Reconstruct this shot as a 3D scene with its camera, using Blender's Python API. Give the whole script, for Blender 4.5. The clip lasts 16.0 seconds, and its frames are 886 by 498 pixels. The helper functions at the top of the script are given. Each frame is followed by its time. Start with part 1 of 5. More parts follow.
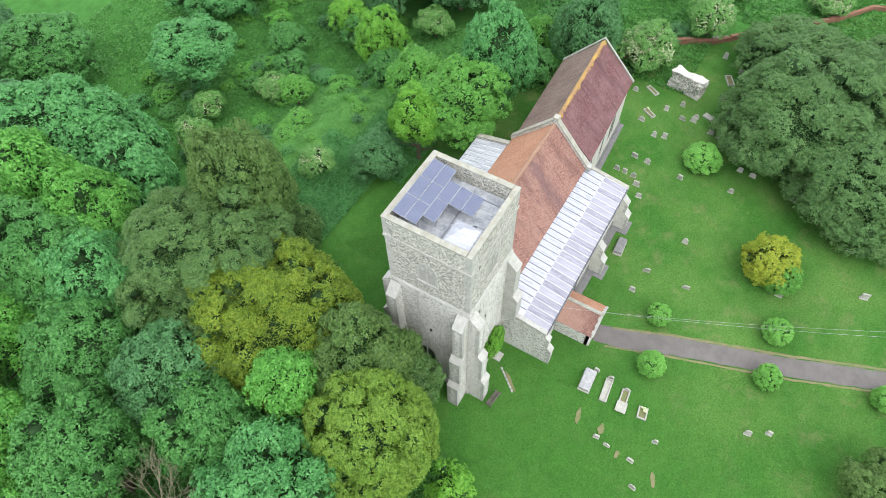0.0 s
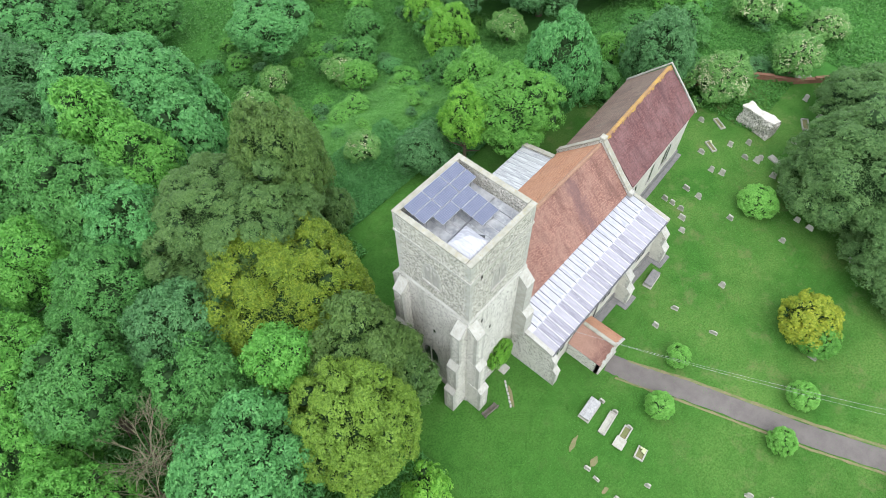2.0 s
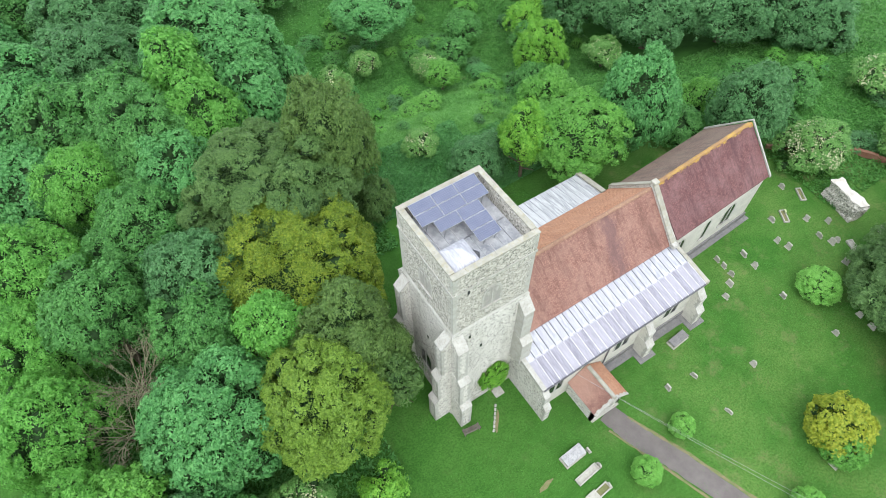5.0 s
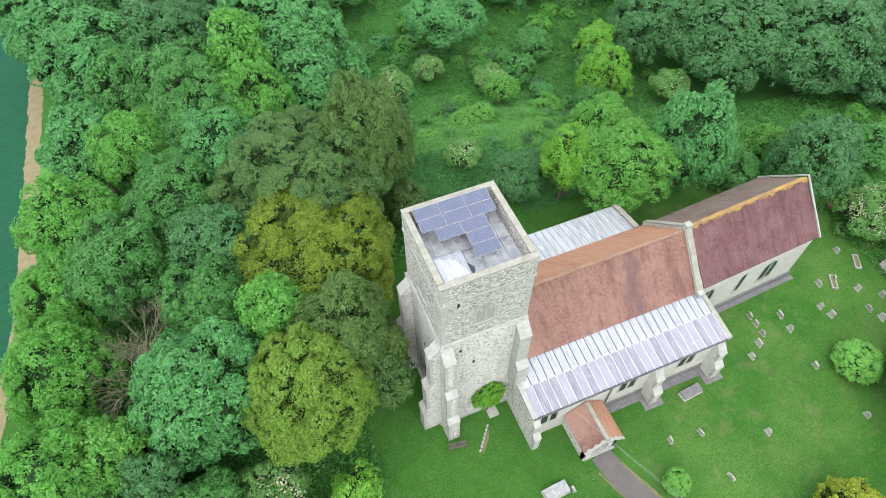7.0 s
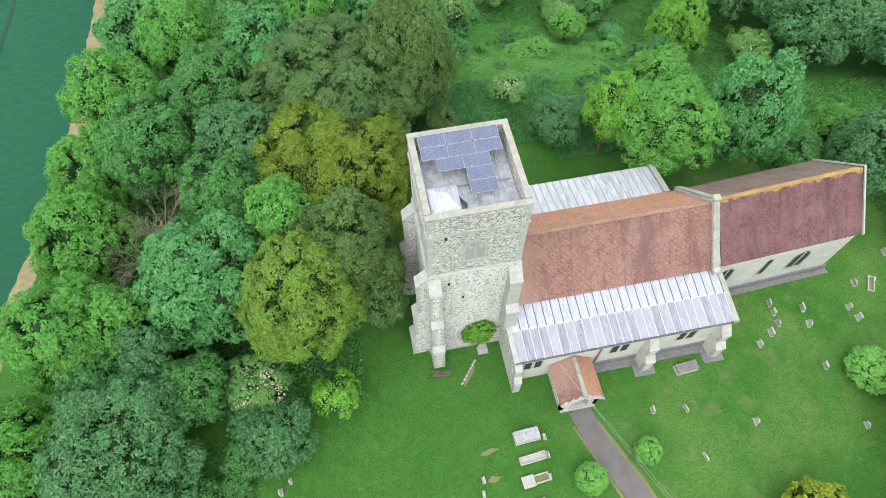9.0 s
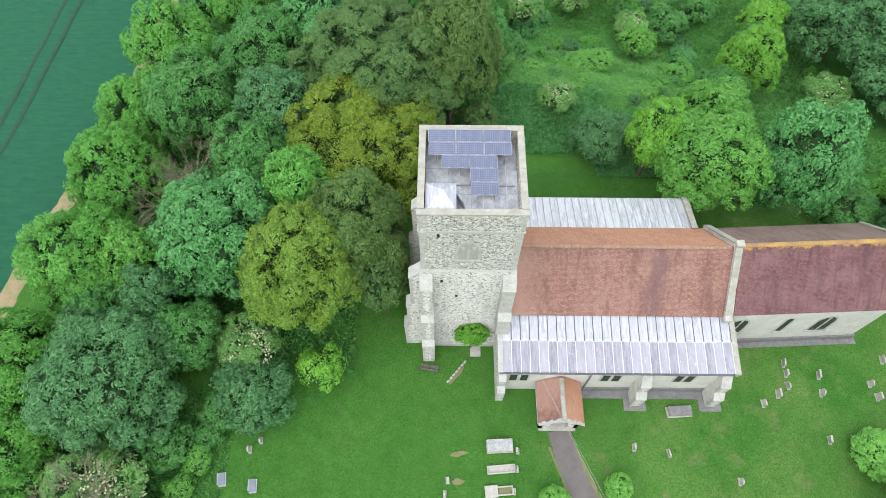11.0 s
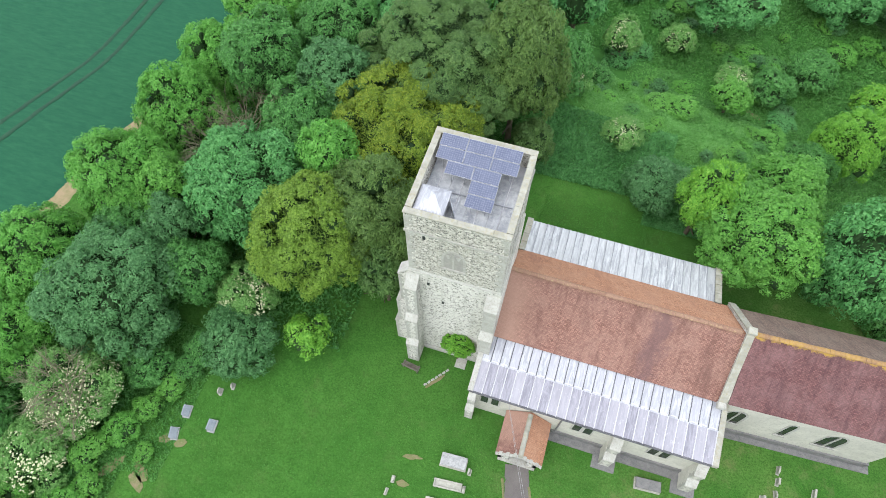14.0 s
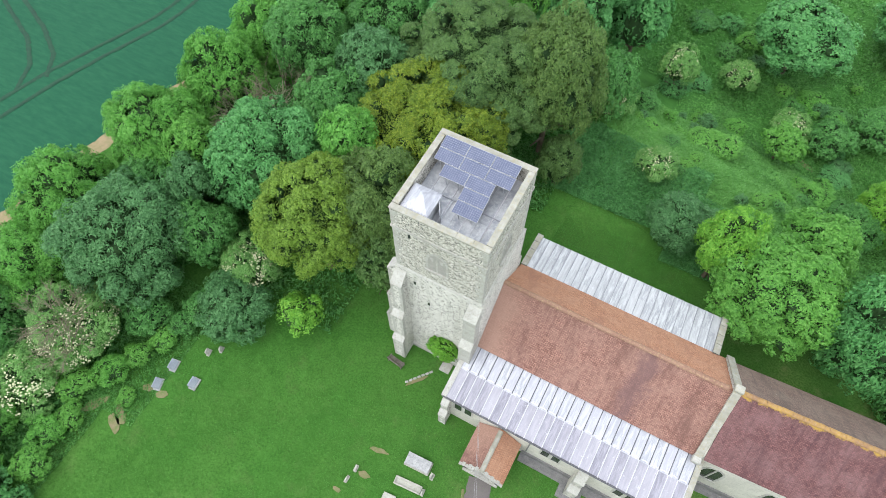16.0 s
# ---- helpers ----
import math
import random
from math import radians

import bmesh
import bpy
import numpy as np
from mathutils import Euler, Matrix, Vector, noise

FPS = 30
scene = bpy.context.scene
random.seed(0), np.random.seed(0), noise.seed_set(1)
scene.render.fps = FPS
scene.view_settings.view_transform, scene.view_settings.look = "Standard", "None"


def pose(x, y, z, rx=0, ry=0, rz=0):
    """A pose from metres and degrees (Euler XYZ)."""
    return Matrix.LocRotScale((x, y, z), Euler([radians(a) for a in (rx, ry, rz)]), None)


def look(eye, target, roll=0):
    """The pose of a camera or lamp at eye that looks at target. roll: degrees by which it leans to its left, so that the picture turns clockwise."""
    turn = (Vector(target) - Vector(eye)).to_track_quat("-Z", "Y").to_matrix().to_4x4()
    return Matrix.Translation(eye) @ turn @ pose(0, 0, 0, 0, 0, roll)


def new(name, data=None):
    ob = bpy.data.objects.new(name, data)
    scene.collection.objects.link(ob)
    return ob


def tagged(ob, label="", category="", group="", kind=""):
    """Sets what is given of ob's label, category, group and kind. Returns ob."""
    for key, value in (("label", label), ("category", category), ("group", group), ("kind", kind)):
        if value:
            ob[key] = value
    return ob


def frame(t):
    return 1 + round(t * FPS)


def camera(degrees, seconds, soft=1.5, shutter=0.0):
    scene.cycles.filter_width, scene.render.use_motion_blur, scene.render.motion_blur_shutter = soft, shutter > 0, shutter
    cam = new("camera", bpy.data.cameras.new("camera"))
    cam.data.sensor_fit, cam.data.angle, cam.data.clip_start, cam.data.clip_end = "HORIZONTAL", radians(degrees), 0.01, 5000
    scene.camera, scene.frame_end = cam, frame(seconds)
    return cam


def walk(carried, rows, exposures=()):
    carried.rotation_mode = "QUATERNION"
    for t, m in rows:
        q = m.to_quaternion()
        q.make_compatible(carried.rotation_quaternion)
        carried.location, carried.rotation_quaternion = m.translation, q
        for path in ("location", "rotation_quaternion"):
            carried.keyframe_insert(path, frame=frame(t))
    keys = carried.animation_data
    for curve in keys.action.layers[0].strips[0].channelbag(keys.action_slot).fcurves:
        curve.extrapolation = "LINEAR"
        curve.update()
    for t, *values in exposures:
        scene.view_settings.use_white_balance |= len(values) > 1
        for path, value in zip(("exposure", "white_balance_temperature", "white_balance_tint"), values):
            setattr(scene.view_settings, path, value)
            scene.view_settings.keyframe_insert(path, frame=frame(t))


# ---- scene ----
cam = camera(70.6, 16.0, soft=0.55)
PATH = [
    (0, (-18.016, -9.393, 51.651), (-17.066, -8.793, 49.996), -1.7),
    (0.5, (-17.362, -10.1, 51.632), (-16.441, -9.461, 49.976), -1.7),
    (1, (-16.721, -10.807, 51.609), (-15.83, -10.124, 49.953), -1.5),
    (1.5, (-16.101, -11.509, 51.585), (-15.245, -10.784, 49.929), -1.5),
    (2, (-15.477, -12.201, 51.569), (-14.654, -11.435, 49.915), -1.5),
    (2.5, (-14.83, -12.895, 51.548), (-14.039, -12.093, 49.896), -1.4),
    (3, (-14.124, -13.582, 51.519), (-13.366, -12.746, 49.867), -1.3),
    (3.5, (-13.365, -14.232, 51.489), (-12.643, -13.364, 49.838), -1.4),
    (4, (-12.519, -14.812, 51.447), (-11.834, -13.914, 49.797), -1.2),
    (6.5, (-7.95, -17.344, 50.999), (-7.461, -16.275, 49.381), -0.7),
    (7, (-6.952, -17.786, 50.955), (-6.514, -16.694, 49.337), -0.7),
    (7.5, (-5.935, -18.193, 50.916), (-5.553, -17.1, 49.285), -0.6),
    (8, (-4.877, -18.528, 50.875), (-4.566, -17.487, 49.195), -0.5),
    (8.5, (-3.797, -18.768, 50.838), (-3.546, -17.763, 49.128), -0.5),
    (9, (-2.703, -18.9, 50.81), (-2.514, -17.926, 49.073), -0.3),
    (11.5, (2.697, -19.007, 50.808), (2.639, -18.038, 49.059), 0.1),
    (12, (3.779, -18.888, 50.796), (3.669, -17.922, 49.048), 0.1),
    (12.5, (4.854, -18.671, 50.783), (4.694, -17.711, 49.036), 0.0),
    (13, (5.916, -18.387, 50.771), (5.71, -17.436, 49.025), 0.2),
    (13.5, (6.95, -18.043, 50.756), (6.7, -17.102, 49.009), 0.1),
    (14, (7.955, -17.651, 50.739), (7.661, -16.723, 48.992), 0.1),
    (14.5, (8.931, -17.208, 50.716), (8.597, -16.297, 48.967), 0.0),
    (15, (9.896, -16.717, 50.699), (9.521, -15.824, 48.949), 0.2),
    (15.5, (10.858, -16.187, 50.686), (10.443, -15.312, 48.937), 0.2),
    (16, (11.819, -15.643, 50.678), (11.362, -14.788, 48.928), 0.3),
]
walk(cam, [(t, look(eye, target, roll)) for t, eye, target, roll in PATH], [(0.0, 1.2), (8.0, 1.12), (16.0, 1.05)])

# ---- light: bright overcast day ----
world = bpy.data.worlds.new("overcast_sky")
scene.world = world
world.use_nodes = True
wn = world.node_tree.nodes
sky = wn.new("ShaderNodeTexSky")
sky.sky_type, sky.sun_disc = "NISHITA", False
sky.sun_elevation, sky.sun_rotation = radians(58), radians(215)
cloud = wn.new("ShaderNodeMix")
cloud.data_type = "RGBA"
cloud.inputs[0].default_value = 0.75
cloud.inputs[7].default_value = (7.6, 7.9, 8.2, 1)
world.node_tree.links.new(sky.outputs[0], cloud.inputs[6])
world.node_tree.links.new(cloud.outputs[2], wn["Background"].inputs[0])
wn["Background"].inputs[1].default_value = 0.14
sun = new("sun", bpy.data.lights.new("sun", "SUN"))
sun.data.energy, sun.data.angle, sun.data.color = 0.9, radians(60), (1.0, 0.98, 0.95)
sun.matrix_world = look((-20, -40, 60), (0, 0, 0))


# ---- materials ----
class Mat:
    """A node material with short helpers for procedural colour and relief."""

    def __init__(self, name, rough=0.8, metal=0.0, spec=0.3):
        self.m = bpy.data.materials.new(name)
        self.m.use_nodes = True
        self.t = self.m.node_tree
        self.b = self.t.nodes["Principled BSDF"]
        self.b.inputs["Roughness"].default_value = rough
        self.b.inputs["Metallic"].default_value = metal
        self.b.inputs["Specular IOR Level"].default_value = spec

    def n(self, kind, **kw):
        node = self.t.nodes.new("ShaderNode" + kind)
        for k, v in kw.items():
            if k in node.inputs:
                node.inputs[k].default_value = v
        return node

    def link(self, a, b):
        self.t.links.new(a, b)
        return self

    def pos(self, local=False):
        if local:
            return self.n("TexCoord").outputs["Object"]
        return self.n("NewGeometry").outputs["Position"]

    def noise(self, scale, detail=4.0, rough=0.6, vec=None, stretch=None, distort=0.0):
        v = vec or self.pos()
        if stretch:
            mp = self.n("Mapping")
            mp.inputs["Scale"].default_value = stretch
            self.link(v, mp.inputs[0])
            v = mp.outputs[0]
        t = self.n("TexNoise")
        t.inputs["Scale"].default_value, t.inputs["Detail"].default_value = scale, detail
        t.inputs["Roughness"].default_value, t.inputs["Distortion"].default_value = rough, distort
        self.link(v, t.inputs["Vector"])
        return t.outputs["Fac"]

    def voronoi(self, scale, vec=None, feature="F1", out="Distance"):
        t = self.n("TexVoronoi")
        t.feature = feature
        t.inputs["Scale"].default_value = scale
        self.link(vec or self.pos(), t.inputs["Vector"])
        return t.outputs[out]

    def ramp(self, fac, stops):
        r = self.n("ValToRGB")
        e = r.color_ramp.elements
        while len(e) < len(stops):
            e.new(0.5)
        for el, (p, c) in zip(e, stops):
            el.position, el.color = p, (c, c, c, 1) if isinstance(c, (int, float)) else (*c, 1)
        self.link(fac, r.inputs[0])
        return r.outputs[0]

    def mix(self, a, b, fac, mode="MIX"):
        x = self.n("Mix")
        x.data_type, x.blend_type = "RGBA", mode
        for sock, v in ((x.inputs[0], fac), (x.inputs[6], a), (x.inputs[7], b)):
            if isinstance(v, (int, float)):
                sock.default_value = v
            elif isinstance(v, tuple):
                sock.default_value = (*v, 1)
            else:
                self.link(v, sock)
        return x.outputs[2]

    def math(self, op, a, b=0.0, clamp=False):
        x = self.n("Math")
        x.operation, x.use_clamp = op, clamp
        for sock, v in zip(x.inputs, (a, b)):
            if isinstance(v, (int, float)):
                sock.default_value = v
            else:
                self.link(v, sock)
        return x.outputs[0]

    def rnd(self):
        return self.n("ObjectInfo").outputs["Random"]

    def island(self):
        return self.n("NewGeometry").outputs["Random Per Island"]

    def done(self, color, bump=None, strength=0.4, dist=0.03, rough=None):
        self.link(color, self.b.inputs["Base Color"])
        if bump is not None:
            u = self.n("Bump")
            u.inputs["Strength"].default_value, u.inputs["Distance"].default_value = strength, dist
            self.link(bump, u.inputs["Height"])
            self.link(u.outputs[0], self.b.inputs["Normal"])
        if rough is not None:
            self.link(rough, self.b.inputs["Roughness"])
        return self.m


def flint(name, mortar, light, dark, share, scale=7.0):
    """Flint rubble: pale and dark knapped nodules set in lime mortar."""
    m = Mat(name, 0.85)
    warp = m.mix(m.pos(), m.noise(6, 3, 0.6), 0.03, "ADD")
    cell = m.voronoi(scale, warp, out="Color")
    sep = m.n("SeparateColor")
    m.link(cell, sep.inputs[0])
    mid = tuple(0.55 * a + 0.45 * b for a, b in zip(light, dark))
    stone = m.ramp(sep.outputs[0], [(0.0, dark), (share * 0.5, dark), (share, mid), (share + 0.25, light), (1.0, (0.68, 0.66, 0.61))])
    edge = m.voronoi(scale, warp, feature="DISTANCE_TO_EDGE")
    c = m.mix(stone, mortar, m.ramp(edge, [(0.03, 1.0), (0.16, 0.0)]))
    big = m.noise(0.5, 6, 0.7)
    c = m.mix(c, mortar, m.math("MULTIPLY", m.ramp(big, [(0.45, 0.0), (0.65, 1.0)]), 0.22))
    streak = m.noise(1.0, 5, 0.65, stretch=(1.8, 1.8, 0.2))
    c = m.mix(c, (0.25, 0.25, 0.2), m.math("MULTIPLY", m.ramp(streak, [(0.5, 0.0), (0.72, 1.0)]), 0.4))
    c = m.mix(c, (0.33, 0.32, 0.22), m.math("MULTIPLY", m.ramp(m.noise(2.2, 5, 0.7), [(0.56, 0.0), (0.72, 1.0)]), 0.35))
    return m.done(c, edge, 0.8, 0.05)


def mottled(name, a, b, c2, scale=2.0, fine=18.0, rough=0.8, bump=0.25, metal=0.0, stretch=None):
    m = Mat(name, rough, metal)
    big = m.noise(scale, 5, 0.65, stretch=stretch)
    small = m.noise(fine, 5, 0.7)
    c = m.mix(a, b, m.ramp(big, [(0.35, 0.0), (0.65, 1.0)]))
    c = m.mix(c, c2, m.ramp(small, [(0.5, 0.0), (0.78, 1.0)]))
    return m.done(c, small, bump, 0.02)


def foliage(name, dark, mid, light, scale=0.5):
    """Leaves: colour drifts over the crown, from shoot to shoot and from leaf to leaf; light comes through."""
    m = Mat(name, 0.5, 0, 0.3)
    f = m.math("ADD", m.math("MULTIPLY", m.island(), 0.34), m.math("ADD", m.math("MULTIPLY", m.noise(scale, 3, 0.6), 0.36), m.math("MULTIPLY", m.noise(scale * 5, 2, 0.6), 0.3)))
    c = m.ramp(f, [(0.22, dark), (0.5, mid), (0.8, light)])
    out = m.t.nodes["Material Output"]
    tr = m.n("BsdfTranslucent")
    m.link(c, tr.inputs[0])
    mx = m.n("MixShader")
    mx.inputs[0].default_value = 0.3
    m.done(c)
    m.link(m.b.outputs[0], mx.inputs[1]).link(tr.outputs[0], mx.inputs[2]).link(mx.outputs[0], out.inputs[0])
    return m.m


def tiles(name, a, b, c2, stain, lichen=0.0, ridge=0.0, damp=0.0):
    """Handmade clay tiles, in courses that run along x; colour changes from tile to tile."""
    m = Mat(name, 0.85)
    p = m.pos(True)
    br = m.n("TexBrick")
    br.offset = 0.5
    for k, v in (("Scale", 1.0), ("Mortar Size", 0.012), ("Brick Width", 0.17), ("Row Height", 0.1), ("Bias", 0.0)):
        br.inputs[k].default_value = v
    br.inputs["Color1"].default_value, br.inputs["Color2"].default_value = (0, 0, 0, 1), (1, 1, 1, 1)
    br.inputs["Mortar"].default_value = (0, 0, 0, 1)
    m.link(p, br.inputs["Vector"])
    c = m.mix(a, b, br.outputs["Color"])
    c = m.mix(c, (0.06, 0.035, 0.03), m.math("MULTIPLY", br.outputs["Fac"], 0.6))
    c = m.mix(c, c2, m.ramp(m.noise(0.5, 5, 0.7), [(0.4, 0.0), (0.7, 0.75)]))
    c = m.mix(c, stain, m.math("MULTIPLY", m.ramp(m.noise(3.5, 5, 0.75), [(0.52, 0.0), (0.7, 1.0)]), 0.6))
    st = m.noise(0.55, 5, 0.65, vec=p, stretch=(1.0, 0.22, 1.0))
    c = m.mix(c, stain, m.math("MULTIPLY", m.ramp(st, [(0.52, 0.0), (0.68, 1.0)]), 0.75))
    c = m.mix(c, (0.42, 0.4, 0.33), m.math("MULTIPLY", m.ramp(m.noise(9, 4, 0.7), [(0.66, 0.0), (0.74, 1.0)]), 0.35 + lichen))
    fine = m.noise(2.4, 5, 0.7, vec=p, stretch=(1.0, 0.12, 1.0))
    c = m.mix(c, stain, m.math("MULTIPLY", m.ramp(fine, [(0.52, 0.0), (0.7, 1.0)]), 0.6))
    if damp:
        sd = m.n("SeparateXYZ")
        m.link(p, sd.inputs[0])
        off = m.math("ABSOLUTE", m.math("ADD", m.math("SUBTRACT", sd.outputs[0], damp), m.math("MULTIPLY", m.math("SUBTRACT", m.noise(0.9, 5, 0.7), 0.5), 3.0)))
        c = m.mix(c, (0.13, 0.075, 0.075), m.math("MULTIPLY", m.ramp(off, [(0.25, 1.0), (1.1, 0.0)]), 0.7))
        off = m.math("ADD", sd.outputs[0], m.math("MULTIPLY", m.noise(0.7, 4, 0.6), 2.0))
        c = m.mix(c, (0.4, 0.25, 0.19), m.math("MULTIPLY", m.ramp(m.math("DIVIDE", off, 5.0), [(0.35, 1.0), (0.75, 0.0)]), 0.55))
    if ridge:
        sp = m.n("SeparateXYZ")
        m.link(p, sp.inputs[0])
        band = m.math("ADD", m.math("SUBTRACT", sp.outputs[1], ridge), m.math("MULTIPLY", m.noise(1.4, 5, 0.7), 1.4))
        c = m.mix(c, (0.42, 0.27, 0.05), m.math("MULTIPLY", m.ramp(band, [(0.42, 0.0), (0.62, 1.0)]), 0.85))
    return m.done(c, br.outputs["Fac"], 0.3, 0.015)


LIME, PALE, DARKF = (0.56, 0.545, 0.5), (0.58, 0.565, 0.525), (0.13, 0.125, 0.115)
M_FLINT = flint("flint_rubble", LIME, PALE, DARKF, 0.3, 8.5)
M_FLINT_D = flint("flint_close_set", (0.45, 0.43, 0.375), (0.5, 0.485, 0.435), (0.09, 0.09, 0.086), 0.48, 8.5)
M_STONE = mottled("limestone_dressing", (0.44, 0.435, 0.4), (0.33, 0.325, 0.29), (0.22, 0.215, 0.18), 1.5, 9)
M_COPE = mottled("lichened_coping", (0.36, 0.355, 0.31), (0.25, 0.245, 0.2), (0.3, 0.26, 0.15), 1.4, 5)
M_RENDER = mottled("cream_render", (0.55, 0.535, 0.475), (0.46, 0.45, 0.4), (0.32, 0.315, 0.28), 0.9, 6)
M_PLINTH = mottled("dark_brick_drain", (0.15, 0.15, 0.15), (0.22, 0.215, 0.21), (0.08, 0.08, 0.08), 2.5, 12)
M_LEAD = None
M_TILE_S = tiles("clay_tiles_faded", (0.2, 0.1, 0.078), (0.34, 0.185, 0.145), (0.29, 0.175, 0.14), (0.12, 0.06, 0.05), ridge=6.0, damp=11.4)
M_TILE_N = tiles("clay_tiles_orange", (0.34, 0.165, 0.095), (0.46, 0.24, 0.145), (0.4, 0.235, 0.155), (0.25, 0.125, 0.085))
M_TILE_C = tiles("clay_tiles_plum", (0.11, 0.05, 0.05), (0.19, 0.088, 0.086), (0.2, 0.115, 0.112), (0.055, 0.027, 0.032), ridge=5.55)
M_TILE_CN = tiles("clay_tiles_brown", (0.14, 0.1, 0.08), (0.2, 0.14, 0.115), (0.19, 0.15, 0.12), (0.08, 0.065, 0.055), 0.65, ridge=5.7)
M_RIDGE = mottled("lichened_ridge_tiles", (0.4, 0.25, 0.06), (0.2, 0.11, 0.075), (0.3, 0.22, 0.15), 0.6, 8)
M_RIDGE_N = mottled("old_ridge_tiles", (0.22, 0.12, 0.085), (0.28, 0.17, 0.12), (0.4, 0.3, 0.16), 0.8, 7)


def lead(name, a, b, c2):
    m = Mat(name, 0.5, 0.25, 0.4)
    p = m.pos()
    s = m.noise(1.6, 5, 0.7, stretch=(4.0, 0.5, 1.0), distort=0.4)
    c = m.mix(a, b, m.ramp(s, [(0.38, 0.0), (0.58, 1.0)]))
    c = m.mix(c, c2, m.math("MULTIPLY", m.rnd(), 0.7))
    c = m.mix(c, (0.62, 0.63, 0.65), m.math("MULTIPLY", m.ramp(m.noise(3.0, 6, 0.75), [(0.6, 0.0), (0.7, 1.0)]), 0.6))
    return m.done(c, m.noise(5, 3), 0.12, 0.02)


M_LEAD = lead("lead_pale", (0.53, 0.54, 0.57), (0.31, 0.32, 0.35), (0.4, 0.4, 0.45))
M_LEAD_N = lead("lead_streaked", (0.52, 0.54, 0.55), (0.3, 0.31, 0.33), (0.48, 0.49, 0.5))
M_LEAD_B = lead("lead_bluish", (0.32, 0.312, 0.36), (0.19, 0.187, 0.225), (0.38, 0.372, 0.41))
# kept dark to paint in the shadow line along the upper rolls
M_LEADEDGE = mottled("lead_roll", (0.07, 0.07, 0.08), (0.12, 0.12, 0.13), (0.22, 0.22, 0.24), 1.5, 10, 0.5)
M_LEADPALE = mottled("lead_roll_bleached", (0.5, 0.5, 0.53), (0.6, 0.6, 0.62), (0.36, 0.36, 0.4), 1.5, 10, 0.5)
M_LEADGREY = mottled("lead_roll_grey", (0.22, 0.23, 0.25), (0.32, 0.33, 0.35), (0.42, 0.42, 0.44), 1.5, 10, 0.5)
M_DECK = mottled("stained_lead_deck", (0.25, 0.265, 0.295), (0.48, 0.49, 0.51), (0.58, 0.59, 0.6), 1.3, 3.2, 0.45, 0.2)
M_DARKGLASS = mottled("dark_window_glass", (0.03, 0.033, 0.036), (0.05, 0.05, 0.055), (0.02, 0.02, 0.02), 3, 20, 0.2, 0.05)
M_LOUVRE = mottled("grey_louvre", (0.34, 0.33, 0.3), (0.28, 0.27, 0.25), (0.2, 0.2, 0.18), 3, 20)
M_TARMAC = mottled("worn_tarmac", (0.115, 0.102, 0.098), (0.15, 0.135, 0.128), (0.19, 0.17, 0.15), 0.8, 25)
M_BARK = mottled("bark", (0.1, 0.075, 0.05), (0.15, 0.12, 0.09), (0.06, 0.05, 0.04), 3, 20)
# dark green for solid crown cores: shade between the leaves, put into colour
M_SHADE = mottled("crown_shade", (0.018, 0.05, 0.014), (0.03, 0.075, 0.02), (0.012, 0.03, 0.01), 2, 5, 0.9, 0.8)
M_GRAVE = mottled("weathered_gravestone", (0.42, 0.41, 0.36), (0.3, 0.3, 0.26), (0.22, 0.22, 0.17), 2.5, 14)

# ---- small mesh kit ----


def part(name, bm, material, parent=None, label=""):
    """Links a bmesh as one mesh object, under a thing or a part."""
    me = bpy.data.meshes.new(name)
    bmesh.ops.recalc_face_normals(bm, faces=bm.faces)
    bm.to_mesh(me)
    bm.free()
    me.materials.append(material)
    ob = new(name, me)
    if parent is not None:
        ob.parent = parent
    return tagged(ob, label)


def thing(name, label, category, group="", kind="", at=None):
    ob = new(name)
    if at is not None:
        ob.matrix_world = at
    return tagged(ob, label, category, group, kind)


def solid(bm, ring, off):
    """A prism: ring of points, swept by the vector off."""
    a = [bm.verts.new(p) for p in ring]
    b = [bm.verts.new(Vector(p) + Vector(off)) for p in ring]
    bm.faces.new(a)
    bm.faces.new(b[::-1])
    for i in range(len(a)):
        bm.faces.new((a[i - 1], a[i], b[i], b[i - 1]))
    return bm


def box(x0, x1, y0, y1, z0, z1, bm=None, bevel=0.0):
    bm = bm or bmesh.new()
    solid(bm, [(x0, y0, z0), (x1, y0, z0), (x1, y1, z0), (x0, y1, z0)], (0, 0, z1 - z0))
    if bevel:
        bmesh.ops.bevel(bm, geom=bm.edges[:], offset=bevel, segments=1, affect="EDGES")
    return bm


def smooth(a, b, x):
    t = min(1, max(0, (x - a) / (b - a)))
    return t * t * (3 - 2 * t)


def height(x, y):
    """The lie of the land: level round the church, a bank up to the west, a grassy ridge to the north and a fall behind it."""
    fall = smooth(25, 46, y + 0.3 * (x - 16))
    ridge = 2.4 * smooth(18.5, 29, y) * smooth(-6, 6, x) * smooth(32, 20, x)
    ridge *= 1 + 0.5 * noise.noise((x * 0.22, y * 0.22, 7.0))
    return 1.9 * smooth(-5, -14, x) * smooth(25, 5, y) + ridge * (1 - fall) - 5.2 * fall * smooth(-25, 10, x)


def lift(x, y, z=0.0):
    return (x, y, z + height(x, y))


